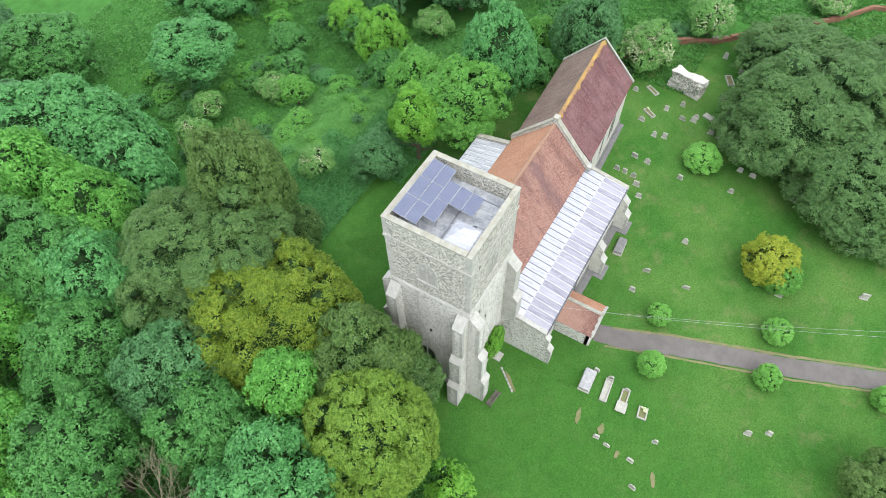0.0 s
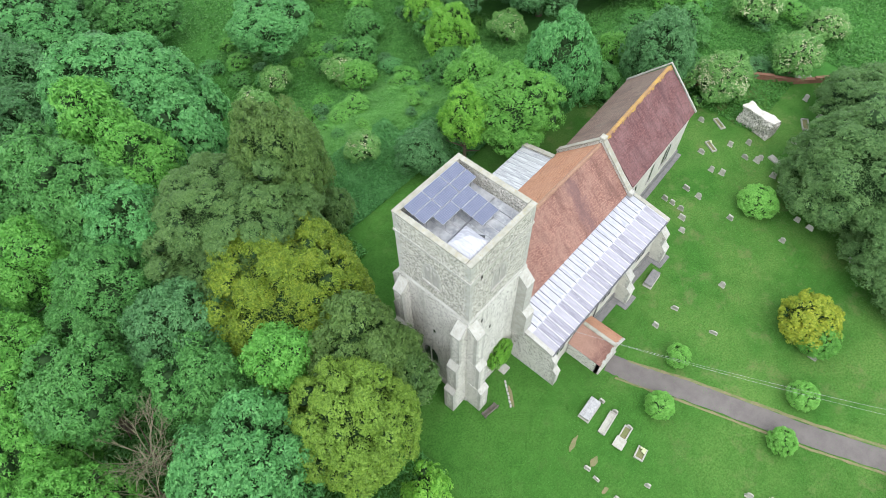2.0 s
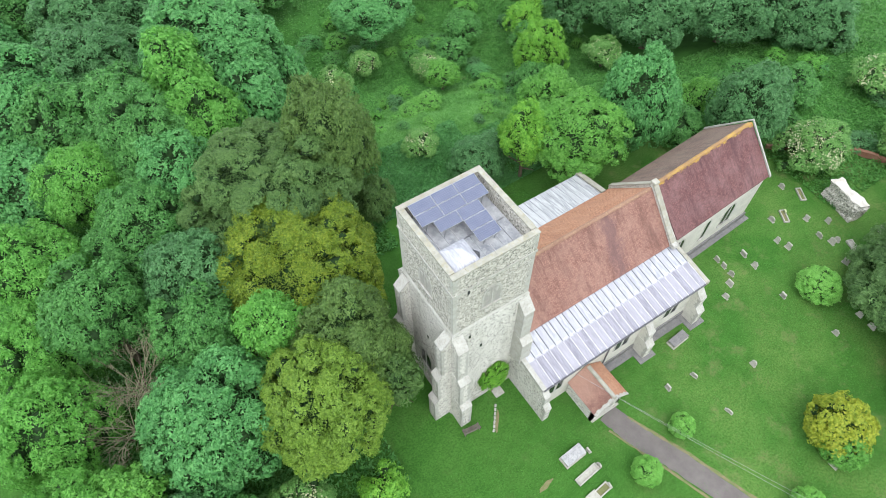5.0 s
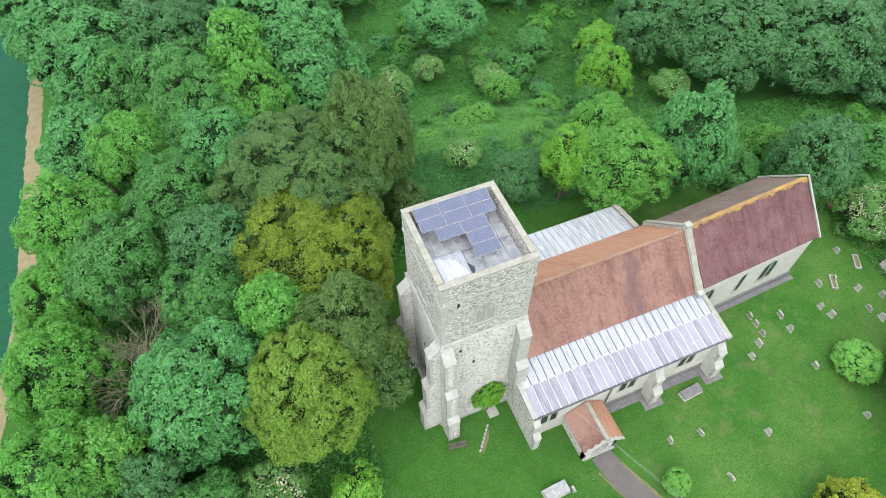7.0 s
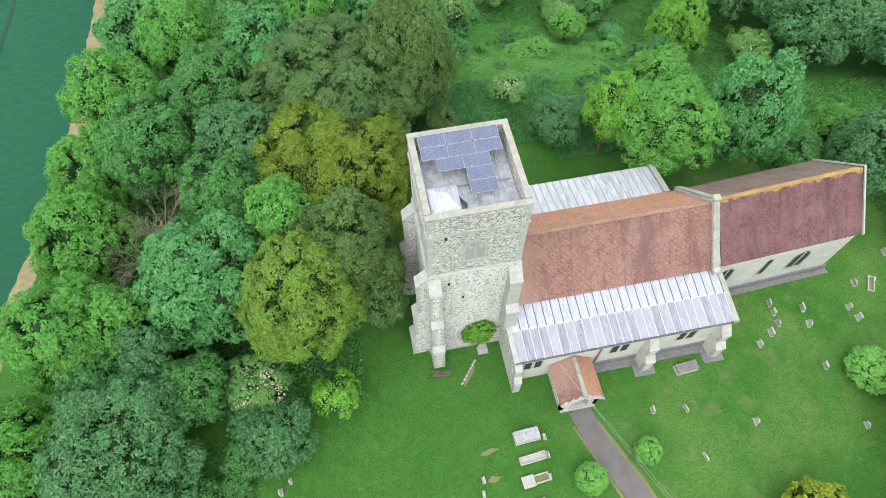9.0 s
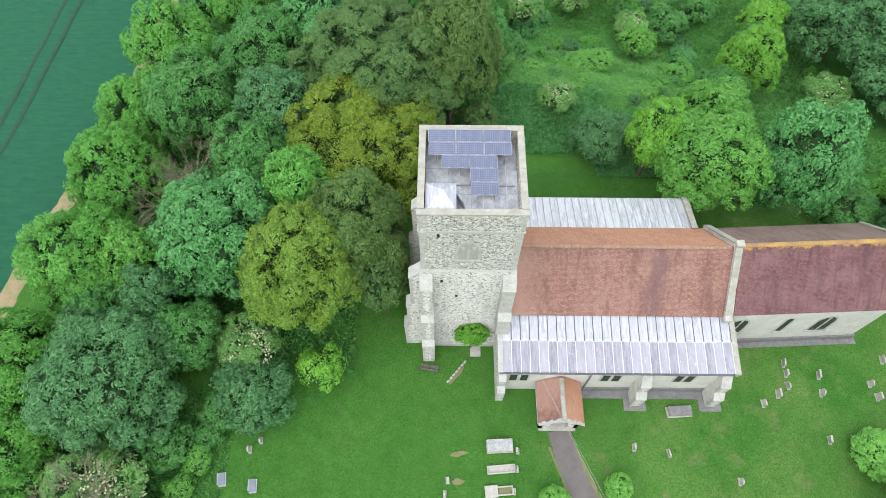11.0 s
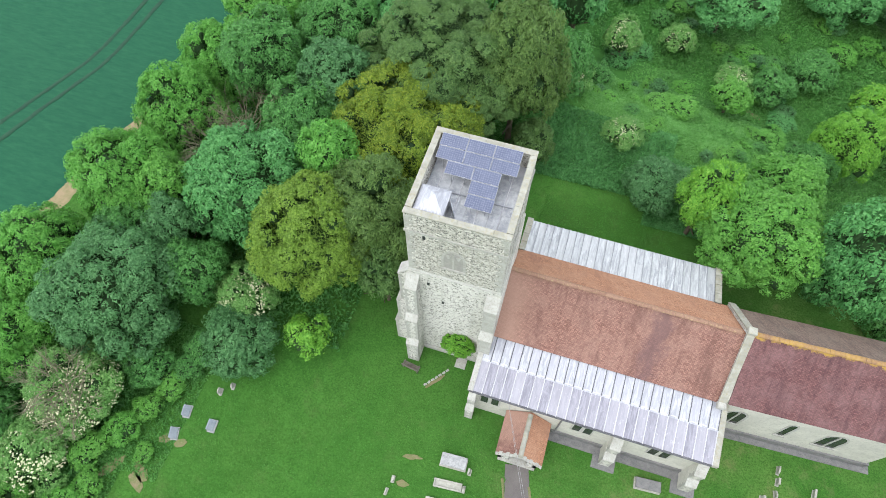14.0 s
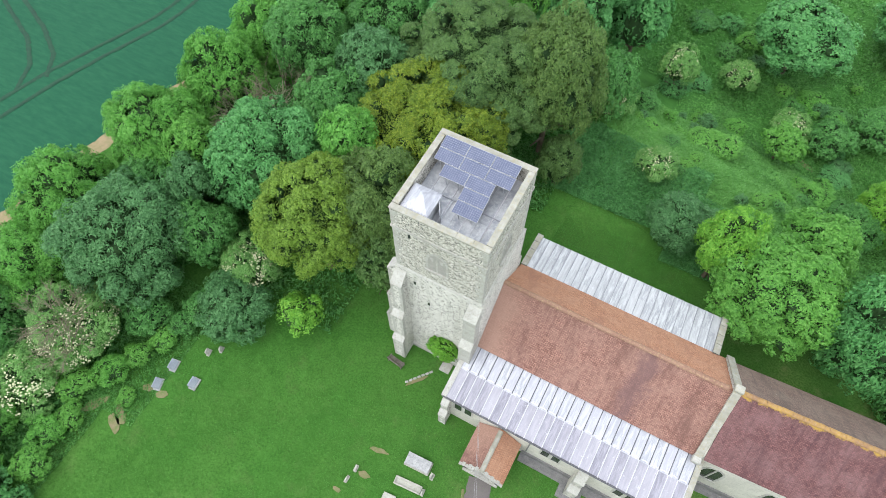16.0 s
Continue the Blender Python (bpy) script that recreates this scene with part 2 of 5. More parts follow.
# ---- ground ----
def ground():
    bm = bmesh.new()
    xs = [-900, -400, -200, -110] + [-80 + 2 * i for i in range(86)] + [110, 200, 400, 900]
    ys = [-900, -400, -200, -110] + [-70 + 2 * i for i in range(86)] + [120, 200, 400, 900]
    grid = [[bm.verts.new((x, y, height(x, y) + 0.05 * noise.noise((x * 0.3, y * 0.3, 0)))) for y in ys] for x in xs]
    for i in range(len(xs) - 1):
        for j in range(len(ys) - 1):
            bm.faces.new((grid[i][j], grid[i + 1][j], grid[i + 1][j + 1], grid[i][j + 1]))
    for f in bm.faces:
        f.smooth = True
    m = Mat("grass_ground", 0.9, 0, 0.15)
    sep = m.n("SeparateXYZ")
    m.link(m.pos(), sep.inputs[0])
    x, y = sep.outputs[0], sep.outputs[1]
    fine, mid, big = m.noise(6, 5, 0.75), m.noise(0.9, 5, 0.7), m.noise(0.14, 4, 0.6)
    lawn = m.mix((0.03, 0.108, 0.015), (0.055, 0.165, 0.027), m.ramp(mid, [(0.3, 0), (0.7, 1)]))
    dry = m.ramp(m.math("DIVIDE", m.math("SUBTRACT", x, m.math("MULTIPLY", y, 0.5)), 40.0), [(0.3, 0.25), (0.6, 1.0)])
    lawn = m.mix(lawn, (0.13, 0.22, 0.055), m.math("MULTIPLY", m.math("MULTIPLY", m.ramp(big, [(0.4, 0), (0.62, 1)]), 0.65), dry))
    lawn = m.mix(lawn, (0.018, 0.075, 0.008), m.math("MULTIPLY", m.ramp(fine, [(0.42, 0), (0.6, 1)]), 0.7))
    lawn = m.mix(lawn, (0.09, 0.24, 0.035), m.math("MULTIPLY", m.ramp(m.noise(14, 3, 0.8), [(0.5, 0), (0.75, 1)]), 0.7))
    lawn = m.mix(lawn, (0.22, 0.19, 0.1), m.math("MULTIPLY", m.math("MULTIPLY", m.ramp(m.noise(0.4, 6, 0.75), [(0.53, 0), (0.72, 1)]), 0.45), dry))
    rough = m.mix((0.03, 0.11, 0.018), (0.06, 0.19, 0.035), m.ramp(m.noise(0.5, 6, 0.75), [(0.3, 0), (0.7, 1)]))
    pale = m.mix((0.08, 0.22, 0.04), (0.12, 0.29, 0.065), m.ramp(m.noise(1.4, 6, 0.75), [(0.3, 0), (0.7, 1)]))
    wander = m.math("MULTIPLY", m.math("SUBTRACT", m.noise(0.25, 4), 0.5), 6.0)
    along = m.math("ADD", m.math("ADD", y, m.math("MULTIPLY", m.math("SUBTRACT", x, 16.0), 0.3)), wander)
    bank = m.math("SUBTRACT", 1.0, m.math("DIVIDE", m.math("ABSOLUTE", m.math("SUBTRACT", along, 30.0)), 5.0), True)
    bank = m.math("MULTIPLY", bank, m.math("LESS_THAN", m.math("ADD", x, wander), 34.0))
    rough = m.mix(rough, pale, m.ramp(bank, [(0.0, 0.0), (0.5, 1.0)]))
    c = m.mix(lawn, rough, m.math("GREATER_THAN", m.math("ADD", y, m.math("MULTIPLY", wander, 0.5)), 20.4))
    east = m.math("ADD", x, m.math("MULTIPLY", m.math("ADD", y, 0.4), 0.92))
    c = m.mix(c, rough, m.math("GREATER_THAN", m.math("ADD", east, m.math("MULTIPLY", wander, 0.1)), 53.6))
    d = m.math("ADD", x, m.math("ADD", 32.3, m.math("MULTIPLY", m.math("MINIMUM", m.math("SUBTRACT", y, 25.0), 0.0), -0.16)))
    d = m.math("ADD", d, m.math("MULTIPLY", m.math("MAXIMUM", m.math("SUBTRACT", y, 25.0), 0.0), -0.055))
    d = m.math("ADD", d, m.math("MULTIPLY", m.math("SUBTRACT", m.noise(0.5, 4), 0.5), 1.0))
    soil = m.mix((0.3, 0.23, 0.14), (0.22, 0.2, 0.1), m.ramp(m.noise(1.5, 5, 0.7), [(0.4, 0), (0.6, 1)]))
    row = m.n("Mapping")
    row.inputs["Rotation"].default_value = (0, 0, radians(-48))
    m.link(m.pos(), row.inputs[0])
    rs = m.n("SeparateXYZ")
    m.link(row.outputs[0], rs.inputs[0])
    crop = m.mix((0.012, 0.075, 0.04), (0.02, 0.1, 0.05), m.ramp(m.noise(1.2, 5, 0.75, stretch=(0.5, 2.0, 1)), [(0.35, 0), (0.65, 1)]))
    c = m.mix(c, soil, m.math("LESS_THAN", d, 0.75))
    c = m.mix(c, crop, m.math("LESS_THAN", d, -0.9))
    ob = part("ground", bm, m.done(c, fine, 0.5, 0.06))
    return tagged(ob, "mown churchyard grass, rough meadow and crop field", "ground", kind="structure")


ground()


def ribbon(name, pts, width, material, label, category, up=0.03, wob=0.12):
    bm = bmesh.new()
    last = None
    n = 0
    for k in range(len(pts) - 1):
        a, b = Vector(pts[k]), Vector(pts[k + 1])
        for s in range(13 if k == len(pts) - 2 else 12):
            p = a.lerp(b, s / 12)
            q = (b - a).normalized()
            side = Vector((-q.y, q.x)) * (width / 2)
            w = 1 + wob * noise.noise((n * 0.7, 3.1, k)), 1 + wob * noise.noise((n * 0.7, 8.1, k))
            row = [bm.verts.new(lift(*(p + side * w[0]), up)), bm.verts.new(lift(*p, up + 0.02)), bm.verts.new(lift(*(p - side * w[1]), up))]
            if last:
                for i in range(2):
                    bm.faces.new((last[i], last[i + 1], row[i + 1], row[i]))
            last = row
            n += 1
    ob = part(name, bm, material)
    return tagged(ob, label, category, kind="structure")


ribbon("path", [(10.75, -7.3), (11.4, -10), (13.0, -13.9), (16.0, -23.0), (19.0, -30.8), (24, -44)], 1.85, M_TARMAC, "worn grey tarmac churchyard path", "path")


# ---- roofs ----
def tiled_slope(name, length, run, rise, material, parent, at, course=0.1):
    """A slope of overlapping courses. Local x runs along the eaves, y up the slope; each course is a thin step."""
    slope = math.hypot(run, rise)
    rows = int(slope / course)
    bm = bmesh.new()
    prev = None
    for i in range(rows + 1):
        y = i * course
        sag = [0.025 * noise.noise((x * 0.3, y * 0.5, length)) for x in (0, length / 3, 2 * length / 3, length)]
        low = [bm.verts.new((x, y, 0.022 + s)) for x, s in zip((0, length / 3, 2 * length / 3, length), sag)]
        if prev:
            top = [bm.verts.new((v.co.x, y + 0.004, v.co.z - 0.02)) for v in low]
            for k in range(3):
                bm.faces.new((prev[k], prev[k + 1], top[k + 1], top[k]))
                bm.faces.new((top[k], top[k + 1], low[k + 1], low[k]))
        prev = low
    box(0, length, 0.02, slope, -0.09, -0.005, bm)
    ob = part(name, bm, material, parent)
    ob.matrix_local = at @ pose(0, 0, 0, math.degrees(math.atan2(rise, run)))
    return ob


def ridge_tiles(parent, length, at, material=M_RIDGE, step=0.33):
    n = int(length / step)
    me = None
    for i in range(n):
        if me is None:
            bm = bmesh.new()
            ring = [(0, 0.19 * math.cos(a), 0.13 * math.sin(a) - 0.02) for a in [math.pi * k / 6 for k in range(7)]]
            solid(bm, ring, (step - 0.015, 0, 0))
            ob = part("ridge_tile", bm, material, parent)
            me = ob.data
        else:
            ob = new("ridge_tile", me)
            ob.parent = parent
        ob.matrix_local = at @ pose(i * step, random.uniform(-0.01, 0.01), random.uniform(-0.012, 0.012), 0, random.uniform(-1, 1), 0)


def lead_roof(parent, x0, x1, ytop, ybot, ztop, zbot, bays, split=0.55, low=None, high=None):
    """A shallow lead roof: two sheets to a bay, with rolls between the bays and a lap at the split."""
    w = (x1 - x0) / bays
    run, rise = ytop - ybot, ztop - zbot
    for i in range(bays):
        for lo, hi, mat, up in ((0.0, split, low or M_LEAD_B, 0.0), (split - 0.02, 1.0, high or M_LEAD, 0.018)):
            bm = bmesh.new()
            cols = 4
            rows = 5
            g = [[bm.verts.new((x0 + w * (i + 0.04 + 0.92 * c / cols), ybot + run * (lo + (hi - lo) * r / rows),
                                zbot + rise * (lo + (hi - lo) * r / rows) + up + 0.02 + 0.012 * random.random() + (0.03 if c in (0, cols) else 0))) for c in range(cols + 1)] for r in range(rows + 1)]
            for r in range(rows):
                for c in range(cols):
                    bm.faces.new((g[r][c], g[r][c + 1], g[r + 1][c + 1], g[r + 1][c]))
            part("lead_sheet", bm, mat, parent)
    for i in range(bays + 1):
        x = x0 + w * i
        # default roof: upper rolls carry a painted dark shadow line, lower rolls are pale
        for f0, f1, mat in ((0.0, split, M_LEADPALE if low is None else M_LEADGREY), (split, 1.0, M_LEADEDGE if low is None else M_LEADGREY)):
            bm = bmesh.new()
            ring = [(x + 0.042 * math.cos(a), ybot + run * f0 - 0.03, zbot + rise * f0 + 0.03 + 0.075 * math.sin(a)) for a in [math.pi * k / 5 for k in range(6)]]
            solid(bm, ring, (0, run * (f1 - f0), rise * (f1 - f0)))
            part("lead_roll", bm, mat, parent)
        if i < bays and low is None:
            bm = bmesh.new()
            n = 6
            a = [(x + 0.05 + (w - 0.1) * k / n, ybot + run * (split + 0.012 * math.sin(math.pi * k / n)), zbot + rise * split + 0.05) for k in range(n + 1)]
            for k in range(n):
                solid(bm, [a[k], a[k + 1], (a[k + 1][0], a[k + 1][1] + 0.07, a[k + 1][2] + 0.014), (a[k][0], a[k][1] + 0.07, a[k][2] + 0.014)], (0, 0, 0.012))
            part("lap_edge", bm, M_LEADPALE, parent)
    bm = bmesh.new()
    solid(bm, [(x0, ybot, zbot), (x0, ytop, ztop), (x0, ytop, ztop - 0.15), (x0, ybot, zbot - 0.15)], (x1 - x0, 0, 0))
    part("roof_deck", bm, M_LEADEDGE, parent)


def buttress(parent, width, stages, at, mat=None):
    """Stepped buttress: local y is outwards. stages: (z0, z1, projection); each is capped by a sloped weathering."""
    for i, (z0, z1, out) in enumerate(stages):
        nxt = stages[i + 1][2] if i + 1 < len(stages) else 0.0
        w = width / 2 - 0.03 * i
        bm = bmesh.new()
        solid(bm, [(-w, -0.05, z0), (-w, out, z0), (-w, out, z1), (-w, nxt, z1 + (out - nxt) * 1.1), (-w, -0.05, z1 + (out - nxt) * 1.1)], (2 * w, 0, 0))
        o = part("buttress_stage", bm, mat or M_FLINT, parent)
        o.matrix_local = at
        bm = bmesh.new()
        up = (out - nxt) * 1.1
        solid(bm, [(-w - 0.03, out + 0.05, z1 - 0.06), (-w - 0.03, out + 0.05, z1 + 0.03), (-w - 0.03, nxt + 0.004, z1 + up + 0.06), (-w - 0.03, nxt + 0.004, z1 + up - 0.05)], (2 * w + 0.06, 0, 0))
        o = part("weathering", bm, M_STONE, parent)
        o.matrix_local = at
        for s in (-1, 1):
            z = z0
            k = 0
            while z < z1 - 0.12:
                hgt = min(0.3 + 0.06 * ((k * 7) % 3), z1 - z)
                ln = 0.16 if k % 2 else 0.28
                o = part("quoin", box(s * (w - ln) if s > 0 else -w - 0.008, w + 0.008 if s > 0 else -w + ln, out - 0.3 + 0.1 * (k % 2), out + 0.008, z + 0.01, z + hgt, bevel=0.0), M_STONE, parent)
                o.matrix_local = at
                z += hgt
                k += 1


# ---- church tower ----
def arch(w, h, n=8):
    """Points of a pointed arch opening in the x-z plane, from the left foot round to the right foot."""
    spring = h - w * 0.75
    pts = [(-w / 2, 0), (-w / 2, spring)]
    for k in range(1, n):
        a = k / n
        pts.append((-w / 2 * math.cos(a * math.pi / 2), spring + (h - spring) * math.sin(a * math.pi / 2) ** 0.85))
    pts.append((0, h))
    pts += [(-x, z) for x, z in pts[-2::-1]]
    return pts


def window(parent, at, w, h, lights=2, pane=None, stone=None, hood=False):
    """A stone window: surround, mullions, sill and dark panes set back. Local y points out of the wall."""
    stone = stone or M_STONE
    inner, outer = arch(w, h), arch(w + 0.34, h + 0.2)
    bm = bmesh.new()
    a = [bm.verts.new((x, 0.03, z)) for x, z in outer]
    b = [bm.verts.new((x, 0.03, z)) for x, z in inner]
    c = [bm.verts.new((x, -0.12, z)) for x, z in inner]
    d = [bm.verts.new((x, -0.05, z)) for x, z in outer]
    for i in range(len(a) - 1):
        bm.faces.new((a[i], a[i + 1], b[i + 1], b[i]))
        bm.faces.new((b[i], b[i + 1], c[i + 1], c[i]))
        bm.faces.new((d[i], d[i + 1], a[i + 1], a[i]))
    fr = part("window", bm, stone, parent)
    fr.matrix_local = at
    bm = bmesh.new()
    bm.faces.new([bm.verts.new((x, 0.008, z)) for x, z in inner])
    part("pane", bm, pane or M_DARKGLASS, fr)
    for k in range(1, lights):
        x = -w / 2 + w * k / lights
        part("mullion", box(x - 0.06, x + 0.06, 0.0, 0.05, 0, h * (0.97 if lights == 2 else 0.8)), stone, fr)
    part("sill", box(-w / 2 - 0.2, w / 2 + 0.2, -0.02, 0.12, -0.14, 0.0), stone, fr)
    if hood:
        for s in (-1, 1):
            bm = bmesh.new()
            solid(bm, [(s * (w / 4) + s * 0.0 - 0.04, 0.02, h * 0.62), (s * (w / 4) + 0.04, 0.02, h * 0.62), (s * (w / 4) + 0.16, 0.02, h * 0.82), (s * (w / 4) - 0.16, 0.02, h * 0.82)], (0, 0.03, 0))
            part("tracery", bm, stone, fr)
    return fr


TX, TY, TOP = 6.3, 6.45, 20.7
SOUTH = lambda x, y, z: pose(x, y, z, 0, 0, 180)
WEST = lambda x, y, z: pose(x, y, z, 0, 0, 90)
NORTH = lambda x, y, z: pose(x, y, z, 0, 0, 0)
EAST = lambda x, y, z: pose(x, y, z, 0, 0, -90)


def tower():
    t = thing("church_tower", "square medieval flint church tower with stone dressings", "tower")
    # walls: lower stage, belfry stage, parapet
    part("wall", box(-0.1, TX + 0.1, -0.1, TY + 0.1, -0.3, 13.6), M_FLINT, t)
    bm = bmesh.new()
    lo = [(-0.1, -0.1, 13.6), (TX + 0.1, -0.1, 13.6), (TX + 0.1, TY + 0.1, 13.6), (-0.1, TY + 0.1, 13.6)]
    hi = [(0, 0, 13.8), (TX, 0, 13.8), (TX, TY, 13.8), (0, TY, 13.8)]
    a, b = [bm.verts.new(p) for p in lo], [bm.verts.new(p) for p in hi]
    for i in range(4):
        bm.faces.new((a[i - 1], a[i], b[i], b[i - 1]))
    part("offset_course", bm, M_STONE, t)
    part("wall", box(0, TX, 0, TY, 13.75, 18.7), M_FLINT_D, t)
    part("plinth", box(-0.28, TX + 0.1, -0.28, TY + 0.28, -0.4, 0.55, bevel=0.1), M_STONE, t)
    for x0, x1, y0, y1 in ((-0.09, TX + 0.09, -0.09, 0.0), (-0.09, TX + 0.09, TY, TY + 0.09), (-0.09, 0, 0, TY), (TX, TX + 0.09, 0, TY)):
        part("string_course", box(x0, x1, y0, y1, 18.62, 18.82), M_STONE, t)
    th = 0.33
    for x0, x1, y0, y1 in ((-0.03, TX + 0.03, -0.03, th), (-0.03, TX + 0.03, TY - th, TY + 0.03), (-0.03, th, th, TY - th), (TX - th, TX + 0.03, th, TY - th)):
        part("parapet", box(x0, x1, y0, y1, 18.82, TOP - 0.12), M_FLINT_D, t)
        n = 6
        for k in range(n):
            if x1 - x0 > y1 - y0:
                c = box(x0 - 0.05 + (x1 - x0 + 0.1) * k / n, x0 - 0.05 + (x1 - x0 + 0.1) * (k + 1) / n - 0.012, y0 - 0.04, y1 + 0.01, TOP - 0.1, TOP)
            else:
                c = box(x0 - (0.04 if x0 < 3 else 0.01), x1 + (0.01 if x0 < 3 else 0.04), y0 + 0.05 + (y1 - y0 - 0.1) * k / n, y0 + 0.05 + (y1 - y0 - 0.1) * (k + 1) / n - 0.012, TOP - 0.12, TOP)
            part("coping_stone", c, M_COPE, t)
    # quoins of the upper stage
    for cx, cy, sx, sy in ((0, 0, 1, 1), (TX, 0, -1, 1), (0, TY, 1, -1), (TX, TY, -1, -1)):
        z, k = 13.85, 0
        while z < 20.4:
            hgt = 0.28 + 0.05 * (k * 5 % 3)
            if not 18.3 < z < 18.85:
                lx, ly = (0.5, 0.26) if k % 2 else (0.26, 0.5)
                o = 0.036 if z > 18.7 else 0.012
                xa, xb = sorted((cx - sx * o, cx + sx * lx))
                ya, yb = sorted((cy - sy * o, cy + sy * ly))
                part("quoin", box(xa, xb, ya, yb, z, z + hgt - 0.01), M_STONE, t)
            z += hgt
            k += 1
    st = [(-0.3, 3.6, 1.55), (3.6, 7.6, 1.2), (7.6, 12.3, 0.8)]
    for at in (SOUTH(0.3, -0.1, 0), WEST(-0.1, 0.45, 0), WEST(-0.1, TY - 0.45, 0), NORTH(0.45, TY + 0.1, 0), NORTH(TX - 0.45, TY + 0.1, 0)):
        buttress(t, 0.95, st, at)
    buttress(t, 0.95, [(5.0, 8.2, 1.25), (8.2, 12.3, 0.8)], SOUTH(TX - 0.35, -0.1, 0), M_STONE)
    for at in (SOUTH(3.05, 0, 15.2), WEST(0, 3.3, 15.2), NORTH(3.2, TY, 15.2), EAST(TX, 3.2, 15.2)):
        window(t, at, 1.3, 2.1, 2, M_LOUVRE, hood=True)
    window(t, WEST(-0.1, 3.7, 2.6), 1.5, 2.3, 2)
    for at in (SOUTH(2.4, -0.1, 9.6), WEST(-0.1, 3.2, 8.2), SOUTH(1.35, -0.1, 12.0), SOUTH(1.15, 0, 18.0)):
        o = part("slit_opening", box(-0.09, 0.09, -0.1, 0.012, 0, 0.42), M_DARKGLASS, t)
        o.matrix_local = at
    # lead deck
    for i in range(8):
        w = (TX - 2 * th) / 8
        for j in range(3):
            l = (TY - 2 * th) / 3
            part("lead_sheet", box(th + w * i + 0.01, th + w * (i + 1) - 0.01, th + l * j + 0.01, th + l * (j + 1) - 0.01, 19.2, 19.3 + 0.012 * (2 - j), bevel=0.006), M_DECK, t)
        if i:
            bm = bmesh.new()
            solid(bm, [(th + w * i + 0.035 * math.cos(a), th, 19.31 + 0.05 * math.sin(a)) for a in [math.pi * k / 4 for k in range(5)]], (0, TY - 2 * th, 0))
            part("lead_roll", bm, M_LEADPALE if i % 2 else M_DECK, t)
    part("roof_slab", box(th - 0.01, TX - th + 0.01, th - 0.01, TY - th + 0.01, 18.6, 19.19), M_LEADEDGE, t)
    # stair cap: low lead pyramid with a hatch
    x0, x1, y0, y1 = 0.42, 2.15, 0.42, 2.2
    part("stair_turret_cap", box(x0, x1, y0, y1, 19.3, 20.5), M_DECK, t)
    bm = bmesh.new()
    c = bm.verts.new(((x0 + x1) / 2 + 0.15, (y0 + y1) / 2 + 0.05, 21.15))
    r = [bm.verts.new(p) for p in ((x0 - 0.04, y0 - 0.04, 20.5), (x1 + 0.06, y0 - 0.04, 20.5), (x1 + 0.06, y1 + 0.06, 20.5), (x0 - 0.04, y1 + 0.06, 20.5))]
    bm.faces.new(r[::-1])
    for i in range(4):
        bm.faces.new((r[i - 1], r[i], c))
    cap = part("stair_turret_roof", bm, M_LEAD, t)
    hatch = part("hatch_door", box(0, 0.05, 0, 0.95, 0, 0.75), M_DECK, t, "grey lead-covered hatch standing open")
    hatch.matrix_local = pose(2.25, 1.95, 19.4, 0, 4, -150)
    return t


tower()


def panel_mats():
    m = Mat("solar_cells", 0.18, 0.0, 0.6)
    p = m.pos(True)
    br = m.n("TexBrick")
    br.offset = 0.0
    for k, v in (("Scale", 1.0), ("Mortar Size", 0.008), ("Brick Width", 0.136), ("Row Height", 0.137)):
        br.inputs[k].default_value = v
    br.inputs["Color1"].default_value = br.inputs["Color2"].default_value = (0.05, 0.062, 0.115, 1)
    br.inputs["Mortar"].default_value = (0.17, 0.185, 0.25, 1)
    m.link(p, br.inputs["Vector"])
    c = m.mix(br.outputs["Color"], (0.2, 0.22, 0.3), m.math("MULTIPLY", m.noise(2, 4), 0.45))
    return m.done(c)


M_CELL = panel_mats()
M_ALU = mottled("aluminium_frame", (0.4, 0.41, 0.44), (0.34, 0.35, 0.38), (0.46, 0.46, 0.48), 4, 20, 0.35, 0.05, 0.6)


def solar_panel(at, legs):
    t = thing("solar_panel", "blue-grey solar panel in aluminium frame on the tower roof", "solar panel", "solar panels on the tower", at=at)
    part("glass_face", box(0.018, 1.642, 0.018, 0.832, 0.0, 0.03), M_CELL, t, "glass face of dark blue cells")
    for b in ((0, 1.66, 0, 0.018), (0, 1.66, 0.832, 0.85), (0, 0.018, 0.018, 0.832), (1.642, 1.66, 0.018, 0.832)):
        part("frame", box(*b, -0.008, 0.036), M_ALU, t)
    for x in (0.4, 1.22):
        part("clamp", box(x, x + 0.07, -0.02, 0.04, 0.02, 0.055), M_ALU, t)
        part("rail", box(x, x + 0.05, -0.05, 0.88, -0.06, -0.01), M_ALU, t)
        for y, l in ((0.02, legs), (0.78, legs + 0.15)):
            part("leg", box(x, x + 0.04, y, y + 0.04, -l, -0.06), M_ALU, t)
    return t


for px, row in [(0.5, 0), (2.185, 0), (3.87, 0), (0.53, 1), (2.215, 1), (3.9, 1), (1.33, 2), (3.015, 2), (3.05, 3), (3.08, 4)]:
    z = 20.92 - 0.163 * (row + 1)
    solar_panel(pose(px, 5.98 - 0.86 * (row + 1), z, 10.5), z - 19.4)
for x in (1.0, 2.6, 5.2):
    rail = part("roof_conduit", box(x, x + 0.05, 0.5, 2.9, 19.36, 19.42), M_ALU)
    tagged(rail, "thin grey metal conduit lying on the lead roof", "conduit")
rail = part("roof_conduit", box(0.45, 5.8, 2.85, 2.92, 19.36, 19.44), M_ALU)
tagged(rail, "thin grey metal conduit lying on the lead roof", "conduit")


# ---- nave ----
RY, RZ, NS, NN, NZ = 3.9, 10.15, 0.1, 8.05, 5.95
NX0, NX1 = 6.35, 23.1


